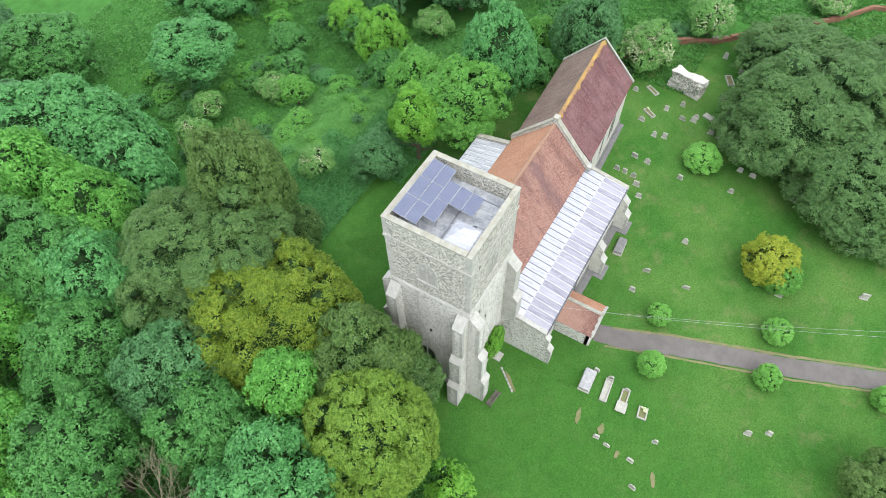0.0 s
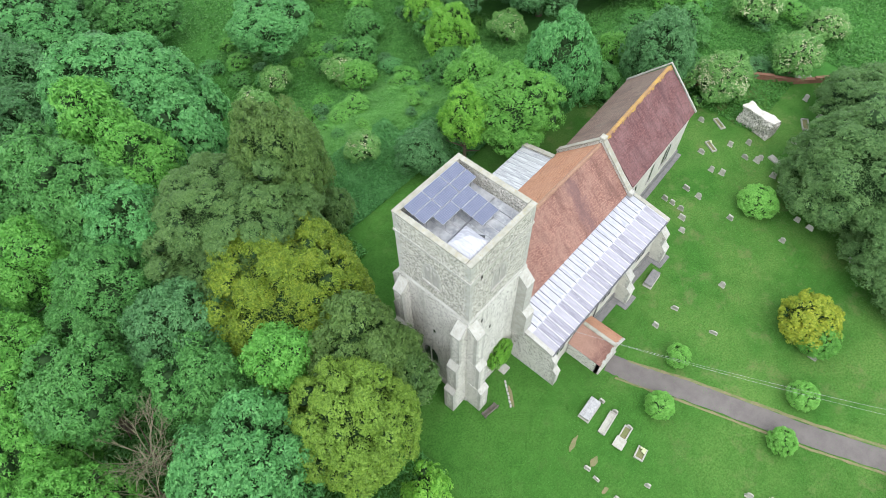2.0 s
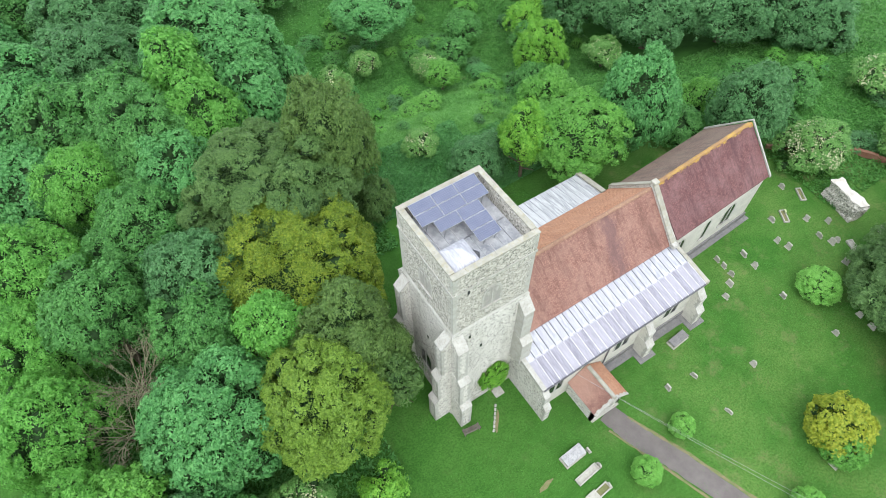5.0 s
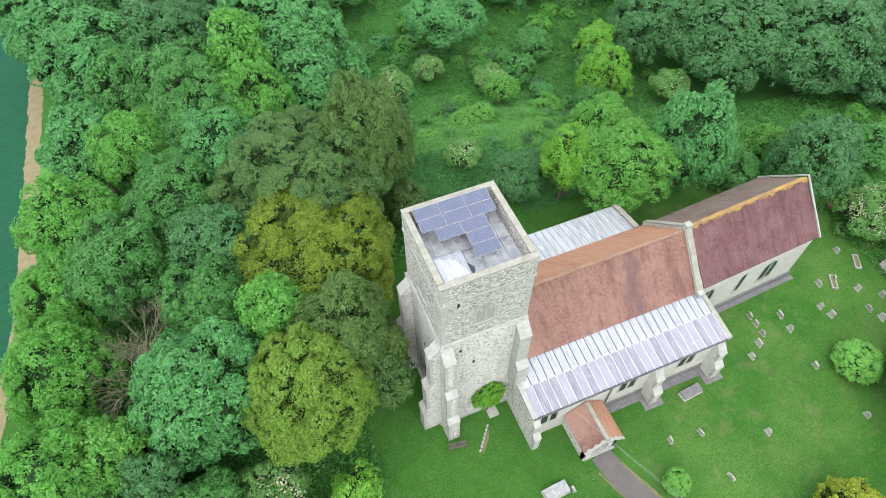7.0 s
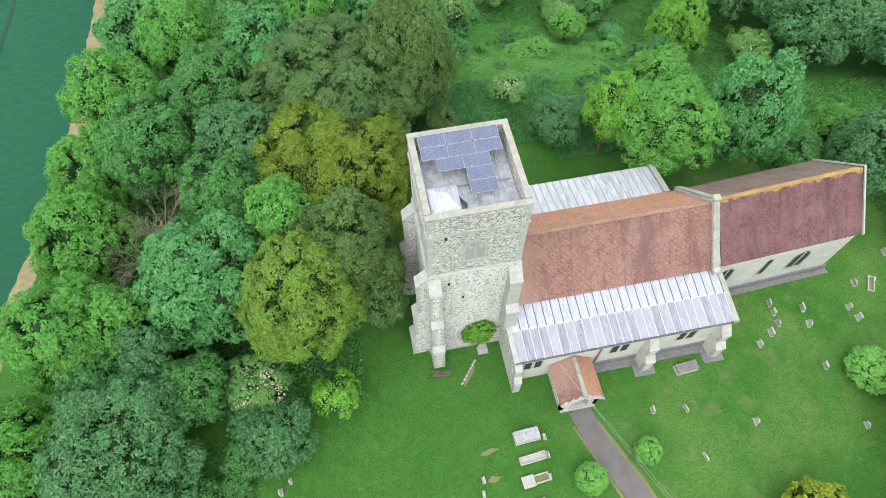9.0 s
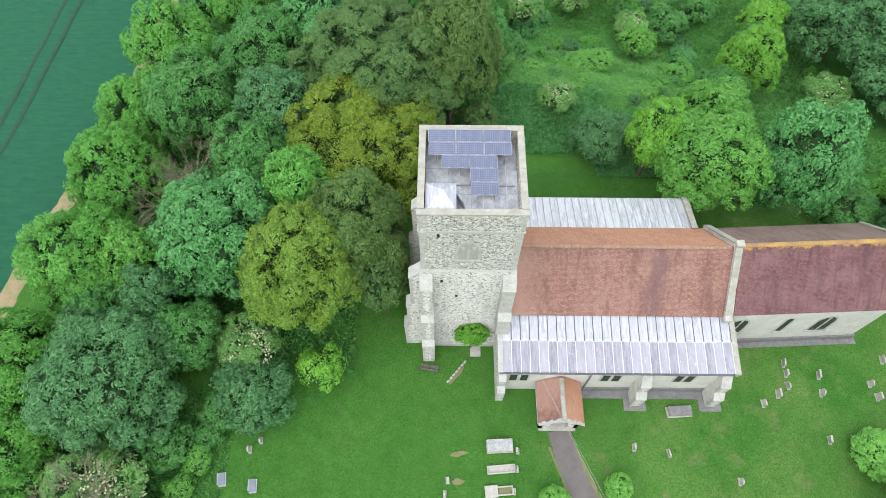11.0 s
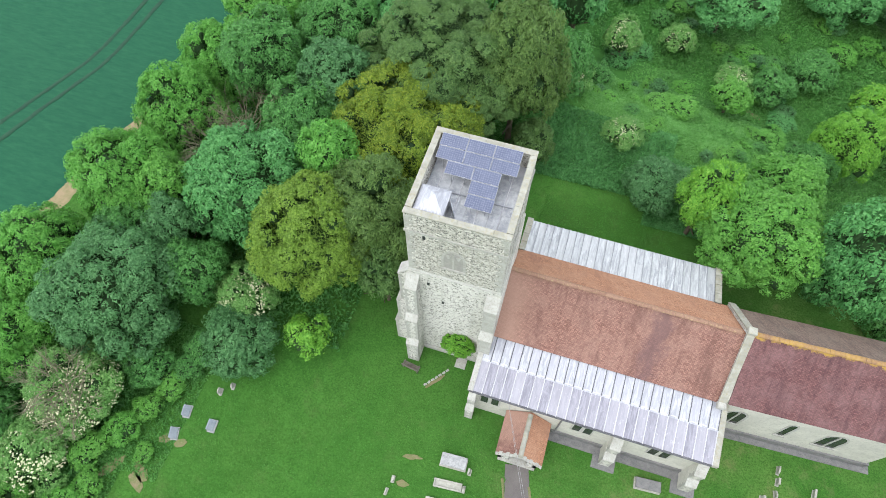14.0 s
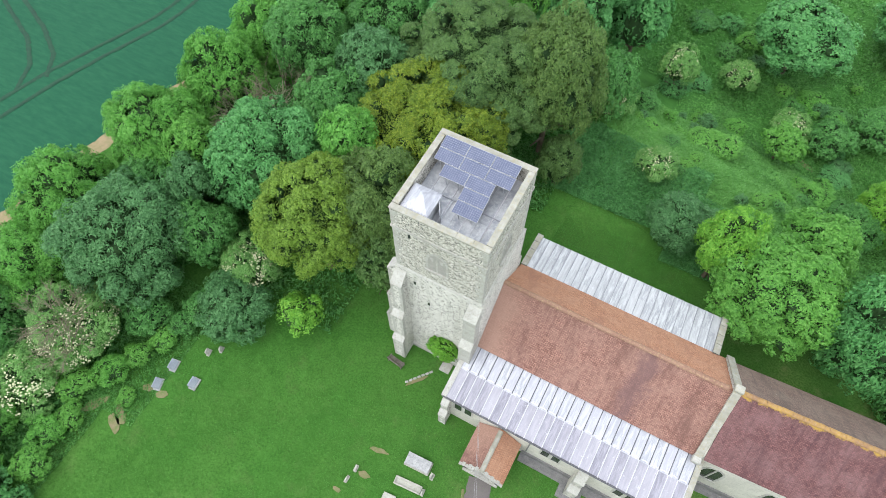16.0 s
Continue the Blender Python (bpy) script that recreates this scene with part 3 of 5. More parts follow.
def nave():
    t = thing("church_nave", "church nave with a faded clay tiled roof", "church")
    bm = bmesh.new()
    solid(bm, [(NX0 - 0.05, NS + 0.2, -0.3), (NX0 - 0.05, NN - 0.2, -0.3), (NX0 - 0.05, NN - 0.2, NZ), (NX0 - 0.05, RY, RZ - 0.25), (NX0 - 0.05, NS + 0.2, NZ)], (NX1 - NX0, 0, 0))
    part("wall", bm, M_RENDER, t)
    tiled_slope("roof_slope", NX1 - NX0, RY - NS, RZ - NZ, M_TILE_S, t, pose(NX0, NS, NZ))
    tiled_slope("roof_slope", NX1 - NX0, NN - RY, RZ - NZ, M_TILE_N, t, pose(NX1, NN, NZ, 0, 0, 180))
    ridge_tiles(t, NX1 - NX0, pose(NX0, RY, RZ + 0.03), M_RIDGE_N)
    # east gable with a coping
    bm = bmesh.new()
    solid(bm, [(NX1, NS - 0.1, 4.5), (NX1, NN + 0.1, 4.5), (NX1, NN + 0.1, NZ + 0.25), (NX1, RY, RZ + 0.45), (NX1, NS - 0.1, NZ + 0.25)], (0.42, 0, 0))
    part("gable_wall", bm, M_FLINT, t)
    for s, y0 in ((1, NS - 0.15), (-1, NN + 0.15)):
        for k in range(6):
            f0, f1 = k / 6, (k + 1) / 6 - 0.003
            bm = bmesh.new()
            p = lambda f: (y0 + (RY - y0) * f, NZ + 0.25 + (RZ + 0.2 - NZ) * f)
            (ya, za), (yb, zb) = p(f0), p(f1)
            solid(bm, [(NX1 - 0.06, ya, za), (NX1 - 0.06, yb, zb), (NX1 - 0.06, yb, zb + 0.14), (NX1 - 0.06, ya, za + 0.14)], (0.54, 0, 0))
            part("coping_stone", bm, M_COPE, t)
    part("kneeler", box(NX1 - 0.08, NX1 + 0.52, NS - 0.5, NS + 0.02, NZ + 0.0, NZ + 0.45, bevel=0.04), M_STONE, t)
    part("apex_stone", box(NX1 - 0.1, NX1 + 0.52, RY - 0.28, RY + 0.28, RZ + 0.42, RZ + 0.72, bevel=0.05), M_COPE, t)


nave()


def south_aisle():
    t = thing("south_aisle", "south aisle with a pale lead roof and rendered wall", "church")
    x0, x1, yw, zt, zb = 5.75, 23.5, -3.95, 5.78, 5.05
    bm = bmesh.new()
    solid(bm, [(x0, yw, -0.3), (x0, NS + 0.15, -0.3), (x0, NS + 0.15, zt - 0.16), (x0, yw, zb - 0.16)], (0.45, 0, 0))
    part("wall", bm, M_FLINT, t)
    bm = bmesh.new()
    solid(bm, [(x0 + 0.45, yw, -0.3), (x0 + 0.45, NS + 0.15, -0.3), (x0 + 0.45, NS + 0.15, zt - 0.17), (x0 + 0.45, yw, zb - 0.17)], (x1 - x0 - 0.45, 0, 0))
    part("wall", bm, M_RENDER, t)
    lead_roof(t, x0 + 0.25, x1 + 0.02, NS + 0.06, yw - 0.22, zt + 0.02, zb - 0.02, 25)
    bm = bmesh.new()
    solid(bm, [(x1 + 0.03, yw - 0.3, zb - 0.3), (x1 + 0.03, NS + 0.1, zt - 0.3), (x1 + 0.03, NS + 0.1, zt + 0.14), (x1 + 0.03, yw - 0.3, zb + 0.12)], (0.4, 0, 0))
    part("verge_coping", bm, M_COPE, t)
    bm = bmesh.new()
    solid(bm, [(x0 - 0.12, yw - 0.25, zb - 0.25), (x0 - 0.12, NS - 0.2, zt - 0.25), (x0 - 0.12, NS - 0.2, zt + 0.12), (x0 - 0.12, yw - 0.25, zb + 0.1)], (0.4, 0, 0))
    part("verge_coping", bm, M_STONE, t)
    part("gutter", box(x0, x1, yw - 0.34, yw - 0.2, zb - 0.16, zb - 0.05), M_LEADEDGE, t)
    for x in (7.4, 14.6, 20.3):
        for dx in (-0.42, 0.42):
            fr = part("window", box(-0.42, 0.42, -0.02, 0.05, -0.12, 1.55), M_STONE, t)
            fr.matrix_local = SOUTH(x + dx, yw, 2.5)
            part("pane", box(-0.28, 0.28, 0.0, 0.058, 0.0, 1.38), M_DARKGLASS, fr)
    bt = [(-0.2, 1.9, 1.35), (1.9, 3.6, 0.9)]
    for x in (17.1, 23.2):
        buttress(t, 0.8, bt, SOUTH(x, yw, 0), M_RENDER)
        part("drain_slab", box(x - 0.9, x + 0.9, yw - 1.75, yw - 0.5, -0.1, 0.06), M_PLINTH, t)
    buttress(t, 0.6, [(-0.2, 2.2, 1.0), (2.2, 3.9, 0.6)], SOUTH(6.05, yw, 0))
    part("drain_slab", box(12.6, x1 + 0.2, yw - 0.75, yw + 0.02, -0.1, 0.05), M_PLINTH, t)
    part("brick_plinth", box(12.6, x1 - 0.1, yw - 0.12, yw + 0.02, 0.0, 0.7), M_PLINTH, t)
    part("downpipe", box(12.85, 12.95, yw - 0.15, yw - 0.05, 0, zb - 0.1), M_PLINTH, t)


south_aisle()


def north_aisle():
    t = thing("north_aisle", "north aisle with a streaked pale lead roof", "church")
    x0, x1, y0, y1, zt, zb = 6.8, 22.1, NN - 0.1, 11.4, 5.85, 5.2
    bm = bmesh.new()
    solid(bm, [(x0, y0, -0.3), (x0, y1, -0.3), (x0, y1, zb - 0.16), (x0, y0, zt - 0.16)], (x1 - x0, 0, 0))
    part("wall", bm, M_FLINT, t)
    lead_roof(t, x0, x1, y0, y1 + 0.15, zt + 0.02, zb - 0.02, 24, 0.5, M_LEAD_N, M_LEAD_N)
    for x in (x0 - 0.42, x1 + 0.02):
        bm = bmesh.new()
        solid(bm, [(x, y0, -0.3), (x, y1 + 0.2, -0.3), (x, y1 + 0.2, zb + 0.2), (x, y0, zt + 0.25)], (0.4, 0, 0))
        part("parapet", bm, M_FLINT, t)
        for k in range(4):
            f0, f1 = k / 4, (k + 1) / 4 - 0.01
            ya, yb = y0 + (y1 + 0.2 - y0) * f0, y0 + (y1 + 0.2 - y0) * f1
            za, zb2 = zt + 0.25 + (zb - zt - 0.05) * f0, zt + 0.25 + (zb - zt - 0.05) * f1
            bm = bmesh.new()
            solid(bm, [(x - 0.05, ya, za), (x - 0.05, yb, zb2), (x - 0.05, yb, zb2 + 0.12), (x - 0.05, ya, za + 0.12)], (0.5, 0, 0))
            part("coping_stone", bm, M_COPE, t)


north_aisle()


def chancel():
    t = thing("church_chancel", "church chancel with plum clay tiles and cream walls", "church", at=pose(23.5, 3.85, 0, 0, 0, 2.8))
    L, hw, ez, rz = 12.7, 3.65, 6.6, 10.6
    bm = bmesh.new()
    solid(bm, [(-0.1, -hw, -0.3), (-0.1, hw, -0.3), (-0.1, hw, ez), (-0.1, 0, rz - 0.3), (-0.1, -hw, ez)], (L, 0, 0))
    part("wall", bm, M_RENDER, t)
    sl = (rz - ez) / (hw + 0.25)
    tiled_slope("roof_slope", L - 0.1, hw + 0.25, rz - ez + 0.0, M_TILE_C, t, pose(0, -hw - 0.25, ez - 0.1))
    tiled_slope("roof_slope", L - 0.1, hw + 0.25, rz - ez + 0.0, M_TILE_CN, t, pose(L - 0.1, hw + 0.25, ez - 0.1, 0, 0, 180))
    ridge_tiles(t, L - 0.2, pose(0, 0, rz - 0.07))
    for s in (1, -1):
        bm = bmesh.new()
        solid(bm, [(L - 0.1, s * (hw + 0.35), ez - 0.2), (L - 0.1, 0, rz + 0.05), (L - 0.1, 0, rz + 0.2), (L - 0.1, s * (hw + 0.35), ez + 0.05)], (0.14, 0, 0))
        part("bargeboard", bm, M_STONE, t)
    part("plinth", box(0.2, L + 0.1, -hw - 0.14, -hw + 0.05, -0.2, 0.75), M_PLINTH, t)
    part("drain_slab", box(0.2, L + 0.4, -hw - 0.6, -hw, -0.1, 0.05), M_PLINTH, t)
    window(t, SOUTH(1.5, -hw, 2.3), 1.3, 2.6, 2)
    window(t, SOUTH(5.4, -hw, 2.2), 0.5, 2.7, 1)
    window(t, SOUTH(8.6, -hw, 2.2), 1.4, 2.7, 2)
    window(t, EAST(L - 0.1, 0, 1.8), 2.2, 3.6, 3)


chancel()


def porch():
    t = thing("church_porch", "south porch with an orange clay tiled gable roof", "porch")
    x0, x1, y0, y1, ez, rz, rx = 8.85, 12.4, -7.45, -4.0, 2.2, 3.6, 10.65
    for a, b in ((x0 + 0.25, x0 + 0.55), (x1 - 0.55, x1 - 0.25)):
        part("wall", box(a, b, y0 + 0.3, y1, -0.2, ez + 0.05), M_FLINT, t)
    bm = bmesh.new()
    ring = [(x0 + 0.25, y0 + 0.3, -0.2), (x0 + 0.25, y0 + 0.3, ez), (rx, y0 + 0.3, rz - 0.15), (x1 - 0.25, y0 + 0.3, ez), (x1 - 0.25, y0 + 0.3, -0.2), (rx + 0.7, y0 + 0.3, -0.2), (rx + 0.7, y0 + 0.3, 1.6), (rx, y0 + 0.3, 2.2), (rx - 0.7, y0 + 0.3, 1.6), (rx - 0.7, y0 + 0.3, -0.2)]
    solid(bm, ring, (0, 0.3, 0))
    part("gable_wall", bm, M_FLINT, t)
    tiled_slope("roof_slope", y1 - y0, rx - x0, rz - ez, M_TILE_S, t, pose(x0, y1, ez, 0, 0, -90))
    tiled_slope("roof_slope", y1 - y0, x1 - rx, rz - ez, M_TILE_N, t, pose(x1, y0, ez, 0, 0, 90))
    ridge_tiles(t, y1 - y0, pose(rx, y0, rz + 0.0, 0, 0, 90), M_COPE)
    for xa, xb, za, zb in ((x0, rx, ez, rz), (x1, rx, ez, rz)):
        for k in range(7):
            f0, f1 = k / 7, (k + 0.93) / 7
            bm = bmesh.new()
            pa, pb = (xa + (xb - xa) * f0, za + (zb - za) * f0), (xa + (xb - xa) * f1, za + (zb - za) * f1)
            solid(bm, [(pa[0], y0 - 0.06, pa[1] + 0.02), (pb[0], y0 - 0.06, pb[1] + 0.02), (pb[0], y0 - 0.06, pb[1] + 0.07), (pa[0], y0 - 0.06, pa[1] + 0.07)], (0, 0.22 + 0.08 * (k % 2), 0))
            part("verge_tile", bm, M_STONE, t)
    part("floor", box(x0 + 0.3, x1 - 0.3, y0 + 0.1, y1, -0.1, 0.07), M_STONE, t)


porch()


# ---- plants ----
def leaf_triangles(points, normals, axis, size, slim, rng):
    """One small leaf spray at each point: a tapering triangle across the normal, pointing along axis."""
    t = axis - normals * np.sum(axis * normals, axis=1, keepdims=True)
    t /= np.linalg.norm(t, axis=1, keepdims=True) + 1e-9
    b = np.cross(normals, t)
    s = size * rng.uniform(0.6, 1.35, (len(points), 1))
    return np.stack([points + t * s * 1.1, points - t * s * 0.8 + b * s * slim, points - t * s * 0.8 - b * s * slim], 1).reshape(-1, 3)


def unit(a):
    return a / (np.linalg.norm(a, axis=1, keepdims=True) + 1e-9)


def mesh_of(name, verts, faces, mats, index=None):
    me = bpy.data.meshes.new(name)
    me.vertices.add(len(verts))
    me.vertices.foreach_set("co", np.ascontiguousarray(verts, np.float32).ravel())
    me.loops.add(len(faces) * 3)
    me.loops.foreach_set("vertex_index", np.ascontiguousarray(faces, np.int32).ravel())
    me.polygons.add(len(faces))
    me.polygons.foreach_set("loop_start", np.arange(len(faces), dtype=np.int32) * 3)
    for m in mats:
        me.materials.append(m)
    if index is not None:
        me.polygons.foreach_set("material_index", index.astype(np.int32))
    me.update(calc_edges=True)
    return me


def crown_mesh(name, mat, R, H, bough, clump, leaf, slim=0.6, cover=2.0, seed=1, uneven=0.2, low=-0.35, spread=0.36, upright=0.0, gap=0.0):
    """A crown about its own centre, half-width R and half-height H, in metres: boughs on an uneven dome, clumps of
    shoots on every bough, small leaf sprays on every clump, and solid cores painted dark for the shade inside."""
    rng = np.random.default_rng(seed)
    axes = np.array([R, R, H])
    n = max(10, int(4.6 * (R / bough) ** 2))
    k = np.arange(n) + 0.5
    z = low + (1 - low) * (1 - k / n)
    ang = k * 2.39996 + rng.uniform(-0.6, 0.6, n)
    rad = np.sqrt(np.clip(1 - z * z, 0, 1))
    d = unit(np.stack([rad * np.cos(ang), rad * np.sin(ang), z], 1) + rng.normal(size=(n, 3)) * 0.1)
    off = Vector((seed * 3.7, seed * 1.3, 0))
    swell = np.array([[1 + uneven * (noise.noise(Vector(q) * 1.5 + off) * 1.4 + noise.noise(Vector(q) * 3.4 + off) * 0.7)] for q in d.tolist()])
    br = bough * rng.uniform(0.7, 1.25, n)
    c = d * (axes - bough * 0.75) * swell * rng.uniform(0.9, 1.03, (n, 1))
    keep = rng.random(n) >= gap
    c, d, br, n = c[keep], d[keep], br[keep], int(keep.sum())
    # clumps of shoots on the boughs
    m = max(6, int(2.6 * (bough / clump) ** 2))
    own = np.repeat(np.arange(n), m)
    cd = unit(unit(rng.normal(size=(n * m, 3))) + 0.8 * d[own] + np.array([0, 0, 0.35]))
    cc = c[own] + cd * (br[own] * rng.uniform(0.8, 1.0, n * m))[:, None]
    cr = clump * rng.uniform(0.65, 1.25, n * m)
    # leaves on the clumps, and some further in
    count = int(cover * math.tau * R * (R + H) / 2 * 1.4 / (1.9 * slim * leaf * leaf))
    idx = rng.integers(0, n * m, count)
    q = unit(unit(rng.normal(size=(count, 3))) + 0.55 * cd[idx] + np.array([0, 0, 0.4]))
    p = cc[idx] + q * (cr[idx] * rng.uniform(0.68, 1.08, count))[:, None]
    inner = count // 5
    di = unit(rng.normal(size=(inner, 3)))
    p = np.concatenate([p, di * (axes - bough * 0.7) * rng.uniform(0.72, 0.98, (inner, 1))])
    q = np.concatenate([q, di])
    own_dir = np.concatenate([cd[idx], di])
    nr = unit(q * 0.8 + own_dir * 0.5 + rng.normal(size=q.shape) * spread + np.array([0, 0, 0.3]))
    ax = rng.normal(size=q.shape) * (1 - upright) + (own_dir + np.array([0, 0, 0.9])) * upright
    if upright:
        nr = unit(nr + rng.normal(size=q.shape) * upright * 0.6)
    v = leaf_triangles(p, nr, ax, leaf, slim, rng)
    nl = len(v) // 3
    # filler cores behind the leaves; their dark material paints in the crown's inner shade
    bm = bmesh.new()
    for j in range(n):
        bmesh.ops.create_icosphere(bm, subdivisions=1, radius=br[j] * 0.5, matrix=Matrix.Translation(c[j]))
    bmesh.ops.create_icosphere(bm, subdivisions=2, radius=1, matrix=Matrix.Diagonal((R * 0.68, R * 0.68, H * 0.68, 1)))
    bm.verts.index_update()
    cv = np.array([x.co[:] for x in bm.verts])
    cv += rng.normal(size=cv.shape) * bough * 0.09
    cf = np.array([[w.index for w in f.verts] for f in bm.faces]) + len(v)
    bm.free()
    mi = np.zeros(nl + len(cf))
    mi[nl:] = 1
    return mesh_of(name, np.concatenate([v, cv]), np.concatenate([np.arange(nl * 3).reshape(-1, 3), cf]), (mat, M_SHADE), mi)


def trunk_mesh(h, r, seed, limbs=5):
    rng = random.Random(seed)
    bm = bmesh.new()

    def tube(a, b, r0, r1):
        a, b = Vector(a), Vector(b)
        m = (b - a).to_track_quat("Z", "Y").to_matrix()
        ra, rb = [], []
        for k in range(7):
            u = Vector((math.cos(k * math.tau / 7), math.sin(k * math.tau / 7), 0))
            ra.append(bm.verts.new(a + m @ (u * r0)))
            rb.append(bm.verts.new(b + m @ (u * r1)))
        for k in range(7):
            bm.faces.new((ra[k - 1], ra[k], rb[k], rb[k - 1]))

    tube((0, 0, -1.5), (0, 0, h * 0.25), r * 1.25, r)
    tube((0, 0, h * 0.25), (0.1, 0, h * 0.8), r, r * 0.35)
    for k in range(limbs):
        a = k * math.tau / limbs + rng.uniform(-0.4, 0.4)
        z = h * rng.uniform(0.25, 0.5)
        tube((0, 0, z), (math.cos(a) * h * 0.35, math.sin(a) * h * 0.35, z + h * 0.25), r * 0.5, r * 0.15)
    me = bpy.data.meshes.new("trunk")
    bm.to_mesh(me)
    bm.free()
    me.materials.append(M_BARK)
    return me


F_YEWDARK = foliage("foliage_dark_olive", (0.036, 0.09, 0.022), (0.092, 0.19, 0.048), (0.175, 0.3, 0.09))
F_BROWN = foliage("foliage_brown_olive", (0.042, 0.092, 0.02), (0.102, 0.195, 0.045), (0.185, 0.295, 0.08))
F_YELLOW = foliage("foliage_golden_yew", (0.055, 0.115, 0.01), (0.155, 0.25, 0.022), (0.31, 0.38, 0.04))
F_LIME = foliage("foliage_olive_green", (0.06, 0.13, 0.016), (0.17, 0.3, 0.038), (0.27, 0.42, 0.07))
F_BRIGHT = foliage("foliage_bright_green", (0.04, 0.16, 0.022), (0.11, 0.34, 0.05), (0.21, 0.48, 0.1))
F_FRESH = foliage("foliage_fresh_green", (0.042, 0.16, 0.022), (0.115, 0.33, 0.05), (0.21, 0.47, 0.095))
F_MID = foliage("foliage_mid_green", (0.028, 0.115, 0.025), (0.08, 0.255, 0.055), (0.16, 0.39, 0.11))
F_TEAL = foliage("foliage_blue_green", (0.03, 0.125, 0.034), (0.09, 0.3, 0.082), (0.19, 0.46, 0.15))
F_DEEP = foliage("foliage_deep_green", (0.026, 0.1, 0.03), (0.078, 0.22, 0.072), (0.165, 0.36, 0.14))
F_GOLD = foliage("foliage_yellow", (0.055, 0.19, 0.018), (0.15, 0.39, 0.042), (0.27, 0.52, 0.075))
F_FLOWER = mottled("elder_blossom", (0.45, 0.5, 0.28), (0.54, 0.57, 0.36), (0.36, 0.43, 0.2), 3, 12)
F_ELDER = foliage("foliage_elder", (0.05, 0.155, 0.03), (0.135, 0.32, 0.075), (0.26, 0.46, 0.145))
F_YEW = foliage("foliage_churchyard_yew", (0.036, 0.1, 0.028), (0.1, 0.21, 0.06), (0.19, 0.33, 0.11))
F_VARIEG = foliage("foliage_golden_bush", (0.1, 0.19, 0.014), (0.28, 0.35, 0.03), (0.46, 0.48, 0.055))
F_BOX = foliage("foliage_clipped_box", (0.07, 0.24, 0.03), (0.17, 0.44, 0.075), (0.28, 0.57, 0.14))
F_HERB = foliage("meadow_herbs", (0.035, 0.13, 0.022), (0.075, 0.24, 0.045), (0.14, 0.34, 0.085), 0.25)
F_NETTLE = foliage("nettle_leaves", (0.03, 0.125, 0.03), (0.075, 0.25, 0.065), (0.15, 0.38, 0.125), 0.4)
F_LONGGRASS = foliage("long_pale_grass", (0.045, 0.17, 0.03), (0.115, 0.32, 0.065), (0.22, 0.46, 0.13), 0.25)

# material, bough, clump and leaf size in metres, leaf slimness, cover, unevenness, upright shoots, gaps
KINDS = {
    "dark": (F_YEWDARK, 1.35, 0.34, 0.1, 0.5, 2.9, 0.2, 0.2, 0.03),
    "brown": (F_BROWN, 1.2, 0.32, 0.095, 0.48, 2.9, 0.2, 0.25, 0.03),
    "golden": (F_YELLOW, 1.1, 0.3, 0.1, 0.4, 3.0, 0.14, 0.5, 0.0),
    "olive": (F_LIME, 1.0, 0.25, 0.085, 0.55, 2.9, 0.1, 0.1, 0.0),
    "bright": (F_BRIGHT, 1.15, 0.34, 0.105, 0.5, 2.5, 0.26, 0.2, 0.03),
    "fresh": (F_FRESH, 1.2, 0.34, 0.11, 0.6, 2.6, 0.26, 0.1, 0.03),
    "mid": (F_MID, 1.2, 0.34, 0.11, 0.55, 2.5, 0.24, 0.15, 0.03),
    "teal": (F_TEAL, 1.15, 0.32, 0.115, 0.55, 2.7, 0.16, 0.1, 0.0),
    "deep": (F_DEEP, 1.25, 0.34, 0.115, 0.5, 2.6, 0.22, 0.2, 0.02),
    "gold": (F_GOLD, 1.0, 0.32, 0.1, 0.6, 2.5, 0.28, 0.1, 0.03),
    "yew": (F_YEW, 1.5, 0.36, 0.12, 0.42, 2.6, 0.2, 0.4, 0.02),
    "variegated": (F_VARIEG, 0.5, 0.18, 0.065, 0.6, 2.6, 0.1, 0.1, 0.0),
    "box": (F_BOX, 0.36, 0.14, 0.05, 0.65, 2.6, 0.06, 0.1, 0.0),
    "elder": (F_ELDER, 0.9, 0.3, 0.1, 0.5, 2.4, 0.42, 0.2, 0.1),
}
WORDS = {
    "dark": "broad dark olive-green tree with a dense crown",
    "brown": "brownish olive-green tree with a dense crown",
    "golden": "golden-green yew tree beside the church tower",
    "olive": "rounded olive-green tree close to the tower",
    "bright": "bright green leafy deciduous tree with lobed crown",
    "fresh": "fresh light green leafy tree north of the church",
    "mid": "mid-green deciduous tree in the wood",
    "teal": "blue-green horse chestnut tree with large leaves",
    "deep": "deep green tree with a heavy crown",
    "gold": "small tree with fresh yellow-green leaves",
    "yew": "large spreading dark churchyard yew tree",
    "elder": "elder tree covered in flat cream-white blossom",
}
MESHES = {}
SIZES = (1.4, 1.9, 2.6, 3.6, 4.7, 6.2, 8.2)


def blossom_mesh(R, H, count, size, seed):
    """Flat six-sided umbels lying on the outside of a crown."""
    rng = random.Random(seed)
    v, f = [], []
    while len(f) < count:
        d = Vector((rng.gauss(0, 1), rng.gauss(0, 1), abs(rng.gauss(0, 1)) * 0.9 + 0.05)).normalized()
        p = Vector((d.x * R, d.y * R, d.z * H)) * rng.uniform(0.86, 1.02)
        if noise.noise(p * 0.9 + Vector((seed, 0, 0))) < rng.uniform(-0.5, 0.25):
            continue
        m = (d + Vector((0, 0, 0.8))).to_track_quat("Z", "Y").to_matrix()
        s = size * rng.uniform(0.5, 1.3)
        f.append(tuple(range(len(v), len(v) + 6)))
        v += [tuple(p + m @ Vector((s * math.cos(k * math.tau / 6), s * math.sin(k * math.tau / 6), 0))) for k in range(6)]
    me = bpy.data.meshes.new("blossom")
    me.from_pydata(v, [], f)
    me.materials.append(F_FLOWER)
    return me


